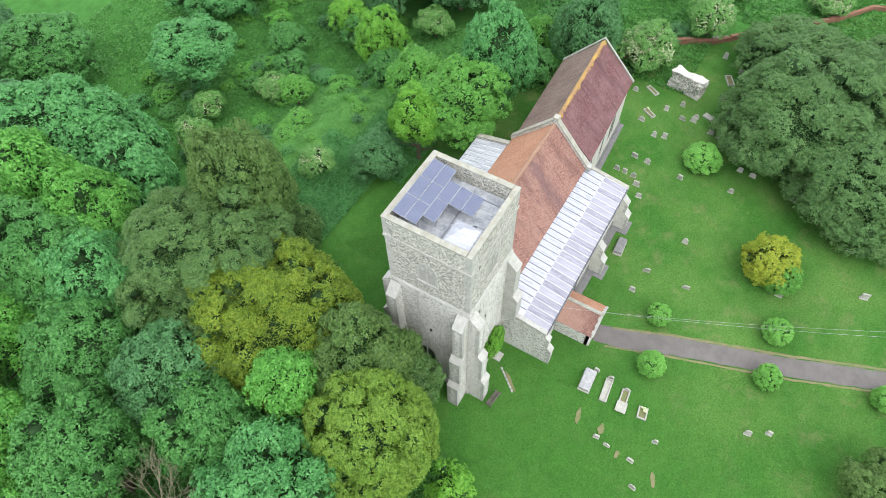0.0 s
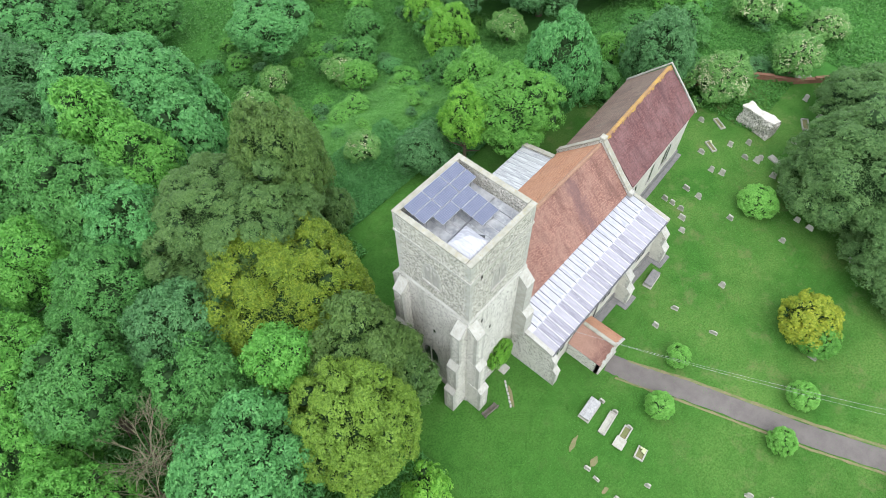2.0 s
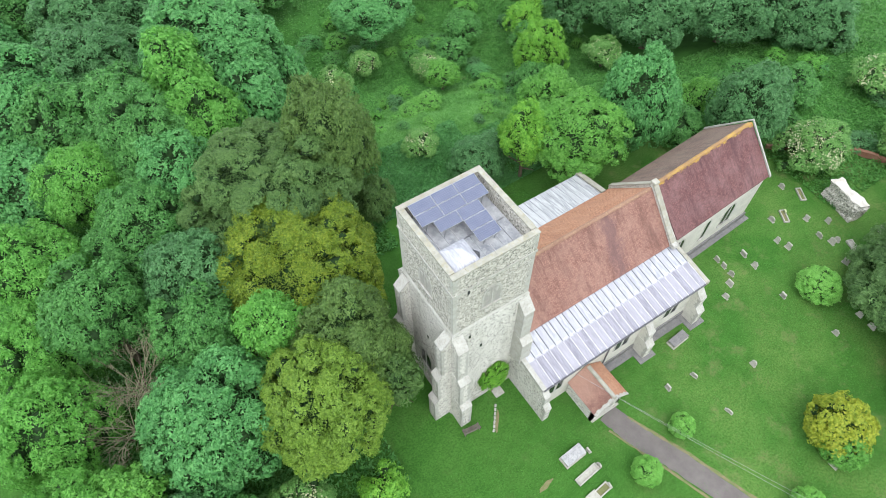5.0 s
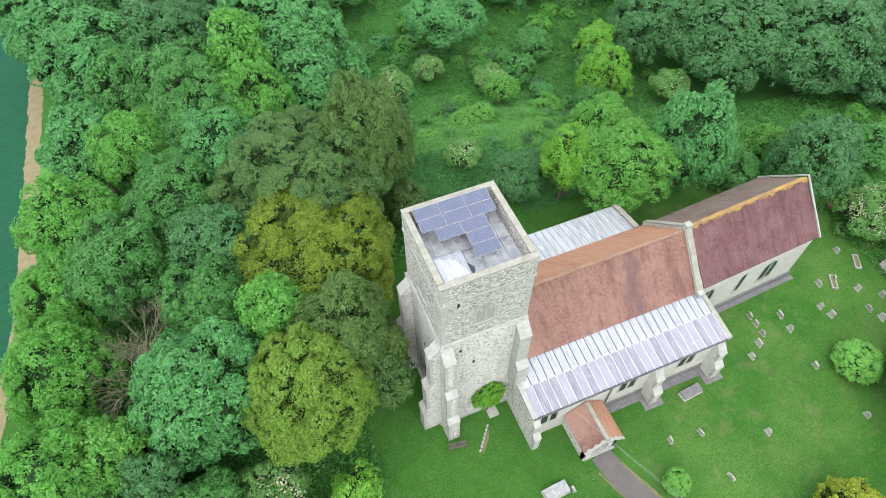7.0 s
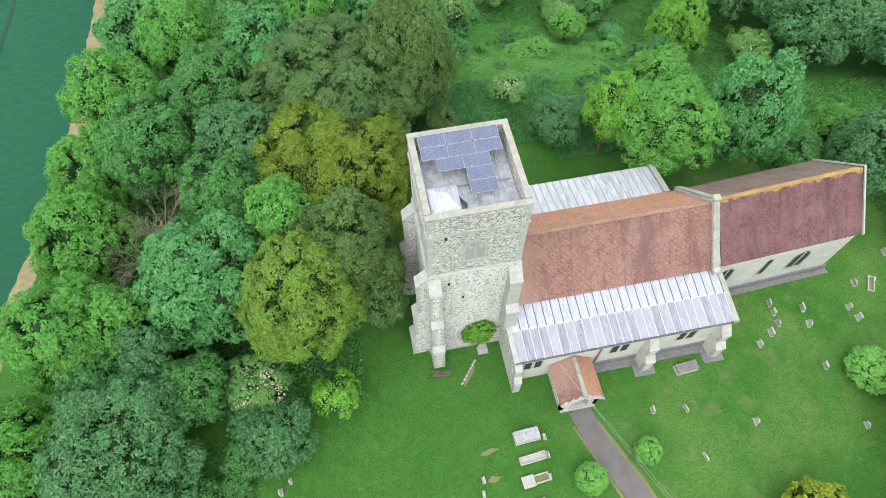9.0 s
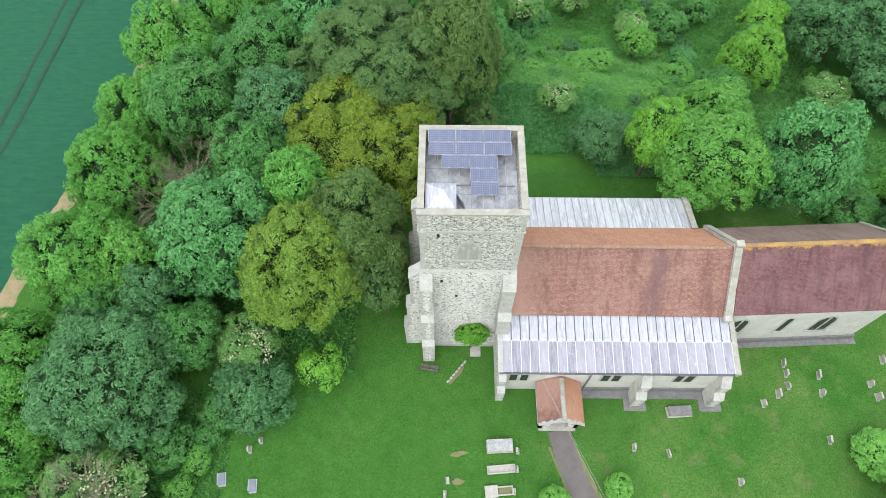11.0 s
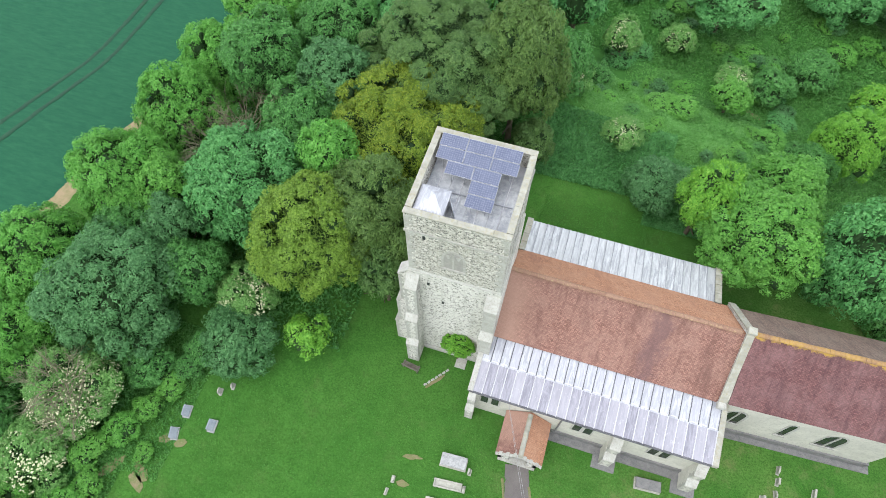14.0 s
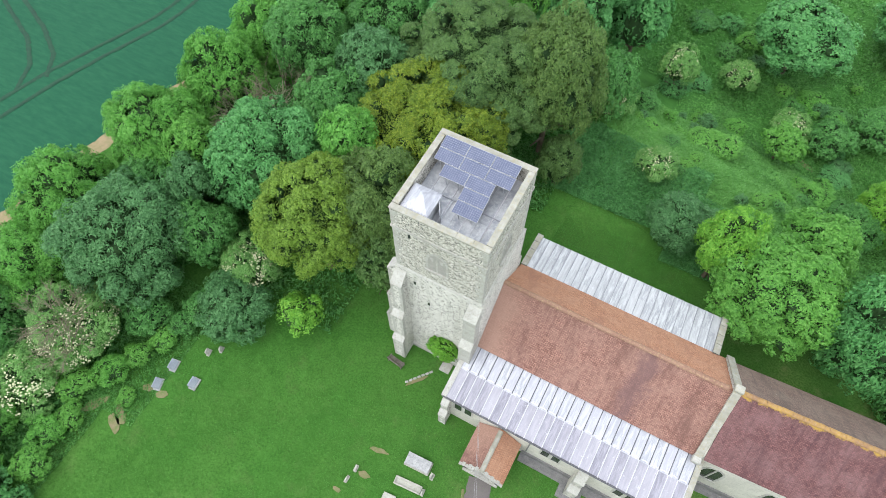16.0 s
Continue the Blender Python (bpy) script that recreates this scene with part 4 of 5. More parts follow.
def tree(x, y, r, top, half, kind, seed=0, label=""):
    """top: the height of the crown's top over the church floor; half: half the crown's height."""
    mat, bough, clump, leaf, slim, cover, uneven, upright, gap = KINDS[kind]
    far = kind != "yew" and (y > 34 or x > 44)
    R = min(SIZES, key=lambda q: abs(math.log(q / r)))
    key = (kind, R, seed % 2, far)
    if key not in MESHES:
        lf = leaf * (1.45 if far else 1.0)
        b = min(bough, R * 0.42)
        MESHES[key] = crown_mesh("crown", mat, R, R, b, min(clump, b * 0.4), lf, slim, cover, 11 + seed % 2 + 7 * len(MESHES), uneven, upright=upright, gap=gap)
    g = height(x, y)
    t = thing("tree", label or WORDS[kind], "tree", at=pose(x, y, g))
    cz = max(top - g - half, half * 0.45)
    turn = pose(0, 0, cz, 0, 0, (x * 37 + y * 91 + seed * 50) % 360) @ Matrix.Diagonal((r / R, r / R, half / R, 1))
    c = new("crown", MESHES[key])
    c.parent = t
    c.matrix_local = turn
    if kind == "elder":
        b = new("blossom", blossom_mesh(R, R, int(125 * R * R), 0.068, seed + int(x)))
        b.parent = t
        b.matrix_local = turn
        tagged(b, "flat cream-white elder blossom")
    k = new("trunk", trunk_mesh(max(cz, 1.5), 0.06 * r + 0.05, seed))
    k.parent = t
    return t


for row in [
    # round the tower
    (-4.4, 21.6, 7.3, 15.0, 5.6, "dark", 0), (1.9, 23.0, 4.0, 17.2, 7.0, "brown", 1), (4.6, 20.6, 1.9, 6.4, 3.0, "dark", 0), (-5.9, 14.0, 6.6, 13.9, 5.8, "golden", 0), (-9.1, 2.4, 4.5, 14.3, 5.6, "olive", 0), (-5.5, 5.5, 4.0, 14.2, 5.6, "brown", 0, "dull brown-green tree between the tower and the wood"),
    (-9.8, 8.9, 2.2, 13.8, 2.6, "bright", 0), (-3.6, 3.0, 2.2, 9.0, 3.0, "dark", 0), (-16.0, 5.8, 5.0, 13.3, 5.6, "teal", 0), (-22.6, -5.2, 5.0, 11.3, 4.8, "deep", 0), (-13.2, -5.4, 2.7, 5.6, 2.6, "deep", 1), (-14.0, -1.9, 2.3, 6.0, 2.4, "elder", 0),
    (-20.4, 0.5, 1.8, 10.8, 2.4, "deep", 1), (-18.2, -1.6, 2.4, 8.6, 3.2, "mid", 0), (5.0, 30.6, 2.9, 8.4, 4.0, "mid", 1), (6.0, 30.2, 2.2, 6.0, 2.4, "elder", 1),
    # north of the chancel
    (25.2, 15.4, 4.9, 9.4, 4.0, "fresh", 0), (20.6, 17.8, 2.5, 9.2, 3.4, "gold", 1, "small yellowish-green tree beside the north aisle"), (27.6, 22.0, 3.0, 7.4, 3.0, "fresh", 1), (33.2, 14.9, 4.0, 12.2, 6.4, "teal", 1, "tall airy blue-green tree north of the chancel"), (34.6, 32.0, 3.1, 5.0, 3.8, "gold", 0), (31.6, 29.4, 2.4, 2.0, 2.6, "mid", 0), (38.6, 40.4, 2.6, 2.0, 2.8, "gold", 1),
    (43.6, 8.6, 3.9, 9.6, 5.2, "deep", 1), (43.6, 14.6, 1.9, 4.4, 2.4, "fresh", 0), (38.6, 13.0, 2.6, 4.0, 2.4, "mid", 1),
    (47.6, 2.2, 3.2, 5.2, 3.0, "elder", 1), (57.2, -2.8, 2.7, 5.0, 2.5, "elder", 0), (69.5, -15.0, 2.4, 3.2, 1.8, "elder", 1), (64.0, 5.5, 3.0, 4.6, 2.6, "elder", 1), (66.5, -3.0, 2.4, 3.4, 2.0, "elder", 0), (55, 10, 2.6, 3.4, 2.2, "mid", 0),
    # big yew group to the south-east
    (43.0, -17.0, 8.6, 9.8, 6.4, "yew", 0), (36.6, -24.6, 7.0, 8.4, 5.4, "yew", 1), (49, -25.5, 8.6, 10.0, 6.0, "yew", 0), (53, -13.5, 6.4, 7.4, 4.6, "yew", 1),
    (79, -30, 7, 7, 5, "deep", 0), (84, -19, 7, 6, 5, "deep", 1), (8.3, -31.4, 3.0, 5.0, 2.8, "brown", 0),
    # wood to the west
    (-30.0, -4.5, 3.7, 10.4, 4.4, "bright", 0), (-26.7, 3.8, 4.2, 12.2, 5.2, "bright", 1), (-26.0, 11.8, 3.6, 11.6, 5.0, "bright", 0), (-25.4, 18.6, 3.6, 11.4, 4.8, "bright", 1), (-20.6, 18.6, 3.6, 13.4, 4.6, "mid", 1), (-24.0, 25.6, 3.9, 12.6, 4.6, "bright", 0), (-22.6, 3.6, 2.6, 11.0, 3.6, "fresh", 1), (-17.6, 32.2, 3.9, 13.0, 4.6, "bright", 1), (-22.8, 37.0, 4.4, 10.8, 4.6, "teal", 1),
    (-14.4, 12.6, 3.5, 12.4, 4.6, "mid", 1), (-13.0, 17.4, 3.9, 12.8, 4.6, "deep", 1), (-15.2, 24.4, 4.2, 13.0, 4.8, "mid", 0), (-11.4, 32.6, 4.2, 15.0, 5.0, "mid", 1), (-6.2, 33.2, 3.8, 14.0, 4.8, "bright", 0), (-10.4, 27.6, 3.6, 13.6, 4.6, "teal", 0), (-0.6, 34.6, 3.6, 12.4, 4.8, "teal", 1),
    (-6.0, 39.6, 3.0, 15.4, 3.8, "bright", 1), (-12.5, 40.5, 4.6, 13.0, 5.0, "mid", 0), (-1.6, 44.6, 7.4, 14.2, 6.0, "teal", 0, "broad blue-green tree in the wood"), (4.8, 42.6, 3.0, 7.0, 4.0, "teal", 1), (-20.4, 49.5, 6.0, 12.4, 5.4, "teal", 1), (-13.0, 51.0, 5.6, 12.0, 5.0, "deep", 0), (-17.5, 42.5, 3.8, 11.6, 4.4, "mid", 0),
    (-24.5, 60.0, 6.2, 12.0, 5.4, "teal", 0), (-10.0, 61.0, 6.8, 11.5, 5.4, "deep", 0), (0.5, 58.0, 5.2, 6.5, 4.6, "deep", 1), (-17, 71, 7, 12, 5.6, "mid", 0), (-2, 70, 7.4, 8, 5.4, "teal", 1), (12, 70, 6.4, 4, 4.6, "mid", 1), (-20, 82, 8, 13, 6, "deep", 1), (8, 82, 8, 5, 5, "deep", 0), (-10, 86, 8, 9, 6, "mid", 1),
    (-24.6, -0.6, 2.8, 9.4, 3.8, "mid", 1), (-29.6, -10.2, 3.4, 8.2, 3.8, "bright", 1), (-29.4, -17.0, 3.4, 7.0, 3.6, "mid", 0), (-22.9, -13.0, 3.5, 6.6, 3.0, "elder", 0), (-23.6, -18.2, 2.7, 5.4, 2.4, "elder", 1), (-24.6, -23.6, 3.4, 5.0, 3.0, "bright", 0), (-18.6, -27.0, 3.0, 4.6, 2.6, "teal", 1),
    # scrub in the north meadow
    (12.7, 25.4, 1.7, 4.3, 1.4, "elder", 1, "low elder bush with white blossom on the bank"), (16.6, 20.4, 2.5, 4.8, 2.4, "deep", 0), (19.0, 21.4, 1.9, 3.8, 2.0, "deep", 1), (21.6, 52.6, 5.2, 3.6, 3.4, "teal", 0), (10.6, 41.6, 2.0, 2.4, 2.2, "elder", 0), (17.4, 47.4, 1.9, -1.6, 1.6, "elder", 1), (24.2, 42.8, 2.0, -2.0, 1.7, "elder", 0), (28.6, 43.0, 2.4, -1.8, 1.8, "mid", 0), (23.6, 37.8, 1.9, 0.4, 1.6, "fresh", 1),
    (38.0, 38.0, 2.6, 0.2, 2.2, "mid", 0), (43.4, 29.6, 2.2, 0.6, 1.8, "elder", 1), (33.0, 47.0, 2.6, -1.4, 2.0, "mid", 1),
    (52.0, 30.5, 6.6, 7.4, 5.6, "deep", 0), (60.5, 25.0, 6.6, 8.0, 5.6, "deep", 1), (47.5, 39.5, 6.0, 6.4, 5.2, "deep", 1), (67.0, 18.0, 5.6, 6.0, 4.6, "deep", 0), (60.0, 42.0, 8.6, 7.0, 6, "teal", 0), (36.0, 62.0, 6.4, 3.0, 4.6, "teal", 1), (50.0, 60.0, 8.6, 5.5, 6, "deep", 0), (72.0, 34.0, 8.4, 7.0, 6, "deep", 0),
]:
    tree(*row)


rs0 = random.Random(21)


def bush(x, y, r, h, kind, label, name="bush", up=0.45, fine=True):
    """r: half-width, h: height."""
    mat, bough, clump, leaf, slim, cover, uneven, upright, gap = KINDS[kind]
    key = ("bush", kind, fine)
    if key not in MESHES:
        if fine:
            MESHES[key] = crown_mesh("foliage", mat, 1.3, 1.3, 0.27, 0.13, 0.05, 0.65, 3.0, 5 + len(MESHES), 0.04, low=-0.6)
        else:
            MESHES[key] = crown_mesh("foliage", mat, 1.3, 1.3, 0.5, 0.22, 0.085, slim, 1.7, 5 + len(MESHES), 0.4, low=-0.4, upright=0.3, gap=0.1)
    t = thing(name, label, "bush", at=pose(x, y, height(x, y)))
    c = new("foliage", MESHES[key])
    c.parent = t
    c.matrix_local = pose(0, 0, h * up, 0, 0, x * 50 % 360) @ Matrix.Diagonal((r / 1.3, r / 1.3, h * (1 - up) / 1.3, 1))
    s = new("stem", trunk_mesh(h * 0.5, 0.07, 3, 3))
    s.parent = t
    return t


for x, y, r in ((14.8, -11.7, 1.02), (9.9, -12.8, 1.18), (18.5, -21.3, 1.22), (13.7, -21.7, 1.1), (16.7, -30.7, 1.1)):
    bush(x, y, r, 2.0, "box", "clipped round light green box bush beside the path")
bush(35.2, -9.1, 1.95, 2.2, "box", "rounded green shrub on the churchyard grass")
bush(24.8, -18.6, 2.5, 4.2, "variegated", "large rounded golden-leaved bush on the lawn")
bush(24.0, -19.9, 1.75, 3.1, "fresh", "green shrub growing through the golden bush")
for x, y, r, h in ((-16.6, -10.4, 1.0, 1.4), (-17.6, -12.4, 1.0, 1.5), (-18.6, -14.4, 1.2, 1.7), (-18.9, -18.6, 1.0, 1.5), (-19.6, -20.2, 1.2, 1.8), (-16.2, -8.4, 1.1, 1.6), (-15.6, -6.6, 1.4, 2.2), (-18.8, -9.4, 1.7, 2.8), (-18.8, -22.4, 1.3, 1.8), (-16.2, -15.4, 0.7, 0.9), (-20.2, -16.4, 1.3, 1.8)):
    bush(x, y, r, h, ("bright", "fresh", "mid")[int(r * 10) % 3], "leafy green hedge shrub at the churchyard edge", fine=False)
acer = bush(-8.2, -3.3, 1.75, 3.8, "gold", "small spreading yellow-green tree at the lawn's edge", name="tree", up=0.55, fine=False)
tagged(acer, category="tree")
ivy = bush(3.8, -0.45, 1.35, 4.9, "gold", "yellow-green climbing shrub against the tower wall", up=0.62)
ivy.scale = (1.0, 0.5, 1.0)
for i in range(60):
    x, y = rs0.uniform(8, 50), rs0.uniform(31, 62)
    bush(x, y, rs0.uniform(0.6, 1.7), rs0.uniform(0.7, 1.9), ("mid", "bright", "teal", "deep", "fresh")[i % 5], "low leafy shrub in the rough meadow", fine=False)
for i in range(30):
    bush(rs0.uniform(9, 31), rs0.uniform(25.5, 36), rs0.uniform(0.45, 1.0), rs0.uniform(0.4, 0.9), ("mid", "fresh", "deep", "bright")[i % 4], "low clump of leafy weeds on the grass bank", fine=False)
for i in range(22):
    bush(rs0.uniform(49, 78), rs0.uniform(-2, 20), rs0.uniform(0.7, 1.7), rs0.uniform(0.8, 1.8), ("mid", "bright", "teal", "deep")[i % 4], "low leafy shrub in the rough meadow", fine=False)


# ---- meadow herbs, undergrowth and turf ----
def herbs(name, label, mat, areas, seed, slim=0.45):
    """Sprays over stretches of ground: (x0, x1, y0, y1, count, low, high, size); denser and taller in drifts."""
    rng = np.random.default_rng(seed)
    pts, sizes = [], []
    for x0, x1, y0, y1, count, low, high, size in areas:
        made = 0
        while made < count:
            x, y = rng.uniform(x0, x1), rng.uniform(y0, y1)
            d = noise.noise((x * 0.16, y * 0.16, 4.2)) * 0.7 + noise.noise((x * 0.7, y * 0.7, 1.2)) * 0.6
            if d < rng.uniform(-0.9, 0.35):
                continue
            pts.append((x, y, height(x, y) + rng.uniform(0.02, low + max(0.0, d) * high)))
            sizes.append(size)
            made += 1
    p = np.array(pts)
    n = unit(rng.normal(size=p.shape) * 0.55 + np.array([0, 0, 0.9]))
    v = leaf_triangles(p, n, rng.normal(size=p.shape), np.array(sizes)[:, None], slim, rng)
    me = mesh_of(name, v, np.arange(len(v)).reshape(-1, 3), (mat,))
    return tagged(new(name, me), label, "plants", kind="stuff")


herbs("meadow_herbs", "rough cow parsley and long grass of the meadow", F_HERB, [(16, 48, 30, 60, 95000, 0.15, 0.9, 0.13), (4, 75, 44, 78, 45000, 0.2, 1.0, 0.2), (45, 90, -4, 24, 60000, 0.15, 0.7, 0.17), (62, 96, -26, -4, 26000, 0.15, 0.7, 0.2), (26, 46, 18, 32, 30000, 0.15, 0.7, 0.13)], 3)
herbs("bank_grass", "long pale green grass on the meadow bank", F_LONGGRASS, [(8, 27, 24.5, 37, 90000, 0.15, 0.9, 0.14), (12, 40, 27, 46, 40000, 0.1, 0.35, 0.12)], 13, 0.25)
herbs("nettle_bed", "dense dark nettles beyond the mown grass", F_NETTLE, [(4, 18, 20.2, 27.5, 46000, 0.25, 1.1, 0.13), (16.5, 24, 17.5, 25, 18000, 0.2, 0.8, 0.12)], 14)
F_TURF = foliage("turf_tufts", (0.03, 0.125, 0.012), (0.055, 0.195, 0.025), (0.1, 0.26, 0.045), 0.3)
herbs("turf_tufts", "short tufts of mown churchyard turf", F_TURF, [(-16, 45, -34, -4.3, 90000, 0.03, 0.03, 0.05), (7, 20, 11.8, 20, 14000, 0.03, 0.04, 0.055)], 6)
herbs("bank_herbs", "long pale grass and weeds along the churchyard bank", F_HERB, [(-19.5, -14.6, -17, -5, 9000, 0.1, 0.4, 0.1), (-22, -17.4, -24, -15, 8000, 0.1, 0.4, 0.1)], 9)
herbs("undergrowth", "dense green undergrowth on the woodland floor", F_MID, [(-26, -6, -3, 60, 60000, 0.6, 2.2, 0.18), (-28, -19.5, -30, -3, 18000, 0.3, 1.2, 0.15), (-8, 5, 17, 60, 26000, 0.5, 1.6, 0.18)], 4)


# ---- churchyard things ----
def headstone(x, y, w, h, turn, lean=0.0, top=0, material=None, name="gravestone"):
    """An upright stone slab with a shaped head on a low footing."""
    t = thing(name, ("grey weathered headstone with rounded top on the grass", "pale lichened headstone with square top", "small leaning weathered headstone")[top], "gravestone", "headstones in the churchyard", at=pose(x, y, height(x, y), 0, 0, turn))
    d = 0.055 + 0.02 * (top == 1)
    if top == 0:
        ring = [(-w / 2, -d, -0.25), (w / 2, -d, -0.25), (w / 2, -d, h * 0.78)] + [(w / 2 * math.cos(a), -d, h * 0.78 + h * 0.22 * math.sin(a)) for a in [math.pi * k / 8 for k in range(1, 8)]] + [(-w / 2, -d, h * 0.78)]
    elif top == 1:
        ring = [(-w / 2, -d, -0.25), (w / 2, -d, -0.25), (w / 2, -d, h), (-w / 2, -d, h)]
    else:
        ring = [(-w / 2, -d, -0.25), (w / 2, -d, -0.25), (w / 2, -d, h * 0.7), (w * 0.3, -d, h * 0.84), (0, -d, h), (-w * 0.3, -d, h * 0.84), (-w / 2, -d, h * 0.7)]
    bm = bmesh.new()
    solid(bm, ring, (0, 2 * d, 0))
    o = part("slab", bm, material or M_GRAVE, t)
    o.matrix_local = pose(0, 0, 0, lean, random.uniform(-3, 3), 0)
    part("footing", box(-w / 2 - 0.06, w / 2 + 0.06, -d - 0.07, d + 0.07, -0.1, 0.05, bevel=0.015), M_GRAVE, t)
    return t


STONES = [
    (53.9, -6.3), (52.1, -8.7), (42.9, 1.2), (43.1, -4.5), (41.5, -3.1), (41.9, -6.5), (36.8, -3.3), (37.1, -4.4), (40.9, -5.2), (41.2, -6.4),
    (40.3, -8.7), (40.1, -9.7), (39.8, -10.8), (32.8, -2.6), (32.6, -4.1), (30.1, -1.6), (30.1, -2.5), (30.0, -3.5), (27.6, -5.0), (32.2, -7.9),
    (36.3, -14.5), (36.4, -13.1), (35.1, -19.1), (24.4, -11.1), (19.3, -9.0), (16.6, -8.6), (19.4, -12.9), (31.4, -25.3), (26.6, -27.5), (33.0, -13.1),
    (22.9, -20.6), (7.4, -8.95), (7.3, -10.3), (7.0, -11.95), (1.9, -11.2), (1.7, -12.2), (3.9, -15.5), (1.5, -14.3), (-0.4, -15.2), (8.4, -21.8), (9.3, -23.3),
    (-12.4, -8.7), (-13.1, -9.4), (29.0, -4.2), (38.5, -1.2), (44.5, -9.5), (46.5, -8.2),
]
rs = random.Random(8)
for i, (x, y) in enumerate(STONES):
    small = 0.75 if y < -8 and x < 10 else 1.0
    headstone(x, y, rs.uniform(0.48, 0.68) * small, rs.uniform(0.5, 0.85) * small, 90 + rs.uniform(-12, 12), rs.uniform(-14, 10), i % 3)

M_SLATE = mottled("blue_grey_slate", (0.2, 0.23, 0.27), (0.27, 0.3, 0.33), (0.4, 0.42, 0.44), 2, 16, 0.5)
M_WHITE = mottled("pale_marble", (0.42, 0.42, 0.42), (0.28, 0.285, 0.29), (0.16, 0.16, 0.15), 3, 8, 0.7)
M_SOIL = mottled("bare_soil", (0.19, 0.16, 0.085), (0.11, 0.15, 0.045), (0.25, 0.2, 0.13), 1.5, 9)
M_WOOD = mottled("grey_oak", (0.12, 0.1, 0.085), (0.18, 0.16, 0.14), (0.08, 0.07, 0.06), 3, 18)
M_BRICK = mottled("old_red_brick", (0.22, 0.1, 0.065), (0.27, 0.15, 0.1), (0.13, 0.09, 0.06), 1.2, 10)
M_RUBBLE = mottled("pale_ruin_rubble", (0.62, 0.6, 0.56), (0.5, 0.47, 0.42), (0.36, 0.33, 0.28), 1.6, 7, 0.9, 0.6)


def memorial(x, y, turn, w=0.8):
    """A modern desk memorial: sloped slate on a stone base."""
    t = thing("memorial", "sloping slate memorial tablet on a pale base", "memorial", "memorials by the hedge", at=pose(x, y, height(x, y), 0, 0, turn))
    part("base", box(-w / 2 - 0.1, w / 2 + 0.1, -0.28, 0.28, -0.15, 0.1, bevel=0.015), M_WHITE, t)
    bm = bmesh.new()
    solid(bm, [(-w / 2, -0.2, 0.1), (-w / 2, -0.2, 0.18), (-w / 2, 0.16, 0.62), (-w / 2, 0.24, 0.62), (-w / 2, 0.24, 0.1)], (w, 0, 0))
    part("tablet", bm, M_SLATE, t)


for x, y, r in ((-14.8, -11.6, 100), (-12.5, -12.0, 95), (-14.9, -13.4, 105)):
    memorial(x, y, r)


def chest_tomb(x, y, turn, l, w, h, material, label):
    t = thing("chest_tomb", label, "tomb", at=pose(x, y, height(x, y), 0, 0, turn))
    part("plinth", box(-l / 2 - 0.05, l / 2 + 0.05, -w / 2 - 0.05, w / 2 + 0.05, -0.15, 0.08, bevel=0.02), M_GRAVE, t)
    for s in (-1, 1):
        part("side_panel", box(-l / 2 + 0.06, l / 2 - 0.06, *sorted((s * (w / 2 - 0.14), s * (w / 2 - 0.06))), 0.08, h - 0.1), M_GRAVE, t)
        part("end_panel", box(*sorted((s * (l / 2 - 0.14), s * (l / 2 - 0.06))), -w / 2 + 0.06, w / 2 - 0.06, 0.08, h - 0.1), M_GRAVE, t)
    part("cover_slab", box(-l / 2, l / 2, -w / 2, w / 2, h - 0.1, h, bevel=0.025), material, t)


chest_tomb(6.0, -8.6, 3, 2.0, 0.95, 0.55, M_WHITE, "chest tomb with a pale lichened cover slab")
chest_tomb(20.6, -5.75, 4, 1.9, 0.8, 0.5, M_PLINTH, "low grey chest tomb beside the aisle wall")


def kerb_grave(x, y, turn, l, w, label, fill=None, slab=0.0, flowers=0):
    t = thing("kerb_grave", label, "grave", at=pose(x, y, height(x, y), 0, 0, turn))
    for b in ((-l / 2, l / 2, -w / 2, -w / 2 + 0.12), (-l / 2, l / 2, w / 2 - 0.12, w / 2), (-l / 2, -l / 2 + 0.12, -w / 2 + 0.12, w / 2 - 0.12), (l / 2 - 0.12, l / 2, -w / 2 + 0.12, w / 2 - 0.12)):
        part("kerb", box(*b, -0.1, 0.2, bevel=0.02), M_GRAVE, t)
    part("infill", box(-l / 2 + 0.1, l / 2 - 0.1, -w / 2 + 0.1, w / 2 - 0.1, -0.1, 0.1), fill or M_SOIL, t)
    if slab:
        part("ledger", box(-l / 2 - 0.1, -l / 2 + slab, -w / 2 - 0.1, w / 2 + 0.1, 0.2, 0.28, bevel=0.02), M_GRAVE, t)
    for k in range(flowers):
        bm = bmesh.new()
        bmesh.ops.create_icosphere(bm, subdivisions=1, radius=0.11, matrix=Matrix.Translation((l / 2 - 0.15 - 0.13 * (k % 3), -0.2 + 0.17 * (k // 3), 0.3 + 0.05 * (k % 2))))
        part("flower", bm, F_FLOWER, t)


kerb_grave(6.05, -10.35, 5, 2.2, 0.65, "narrow kerbed grave with grey stone chippings", M_GRAVE)
kerb_grave(5.9, -11.95, 5, 2.1, 0.7, "kerbed grave half covered by a leaning ledger", M_SOIL, 0.9)
kerb_grave(5.7, -13.75, 8, 1.1, 0.8, "small kerbed grave with white flowers", M_SOIL, 0, 7)
kerb_grave(43.8, -0.6, 60, 1.7, 0.6, "old kerbed grave with brown soil", M_SOIL)
kerb_grave(40.0, -1.6, 60, 1.6, 0.6, "old kerbed grave with brown soil", M_SOIL, 0, 3)
kerb_grave(42.6, -8.0, 70, 1.8, 0.7, "old kerbed grave with grey chippings", M_GRAVE)
kerb_grave(50.0, -8.0, 30, 1.8, 0.8, "fresh grave of bare orange soil", M_SOIL)


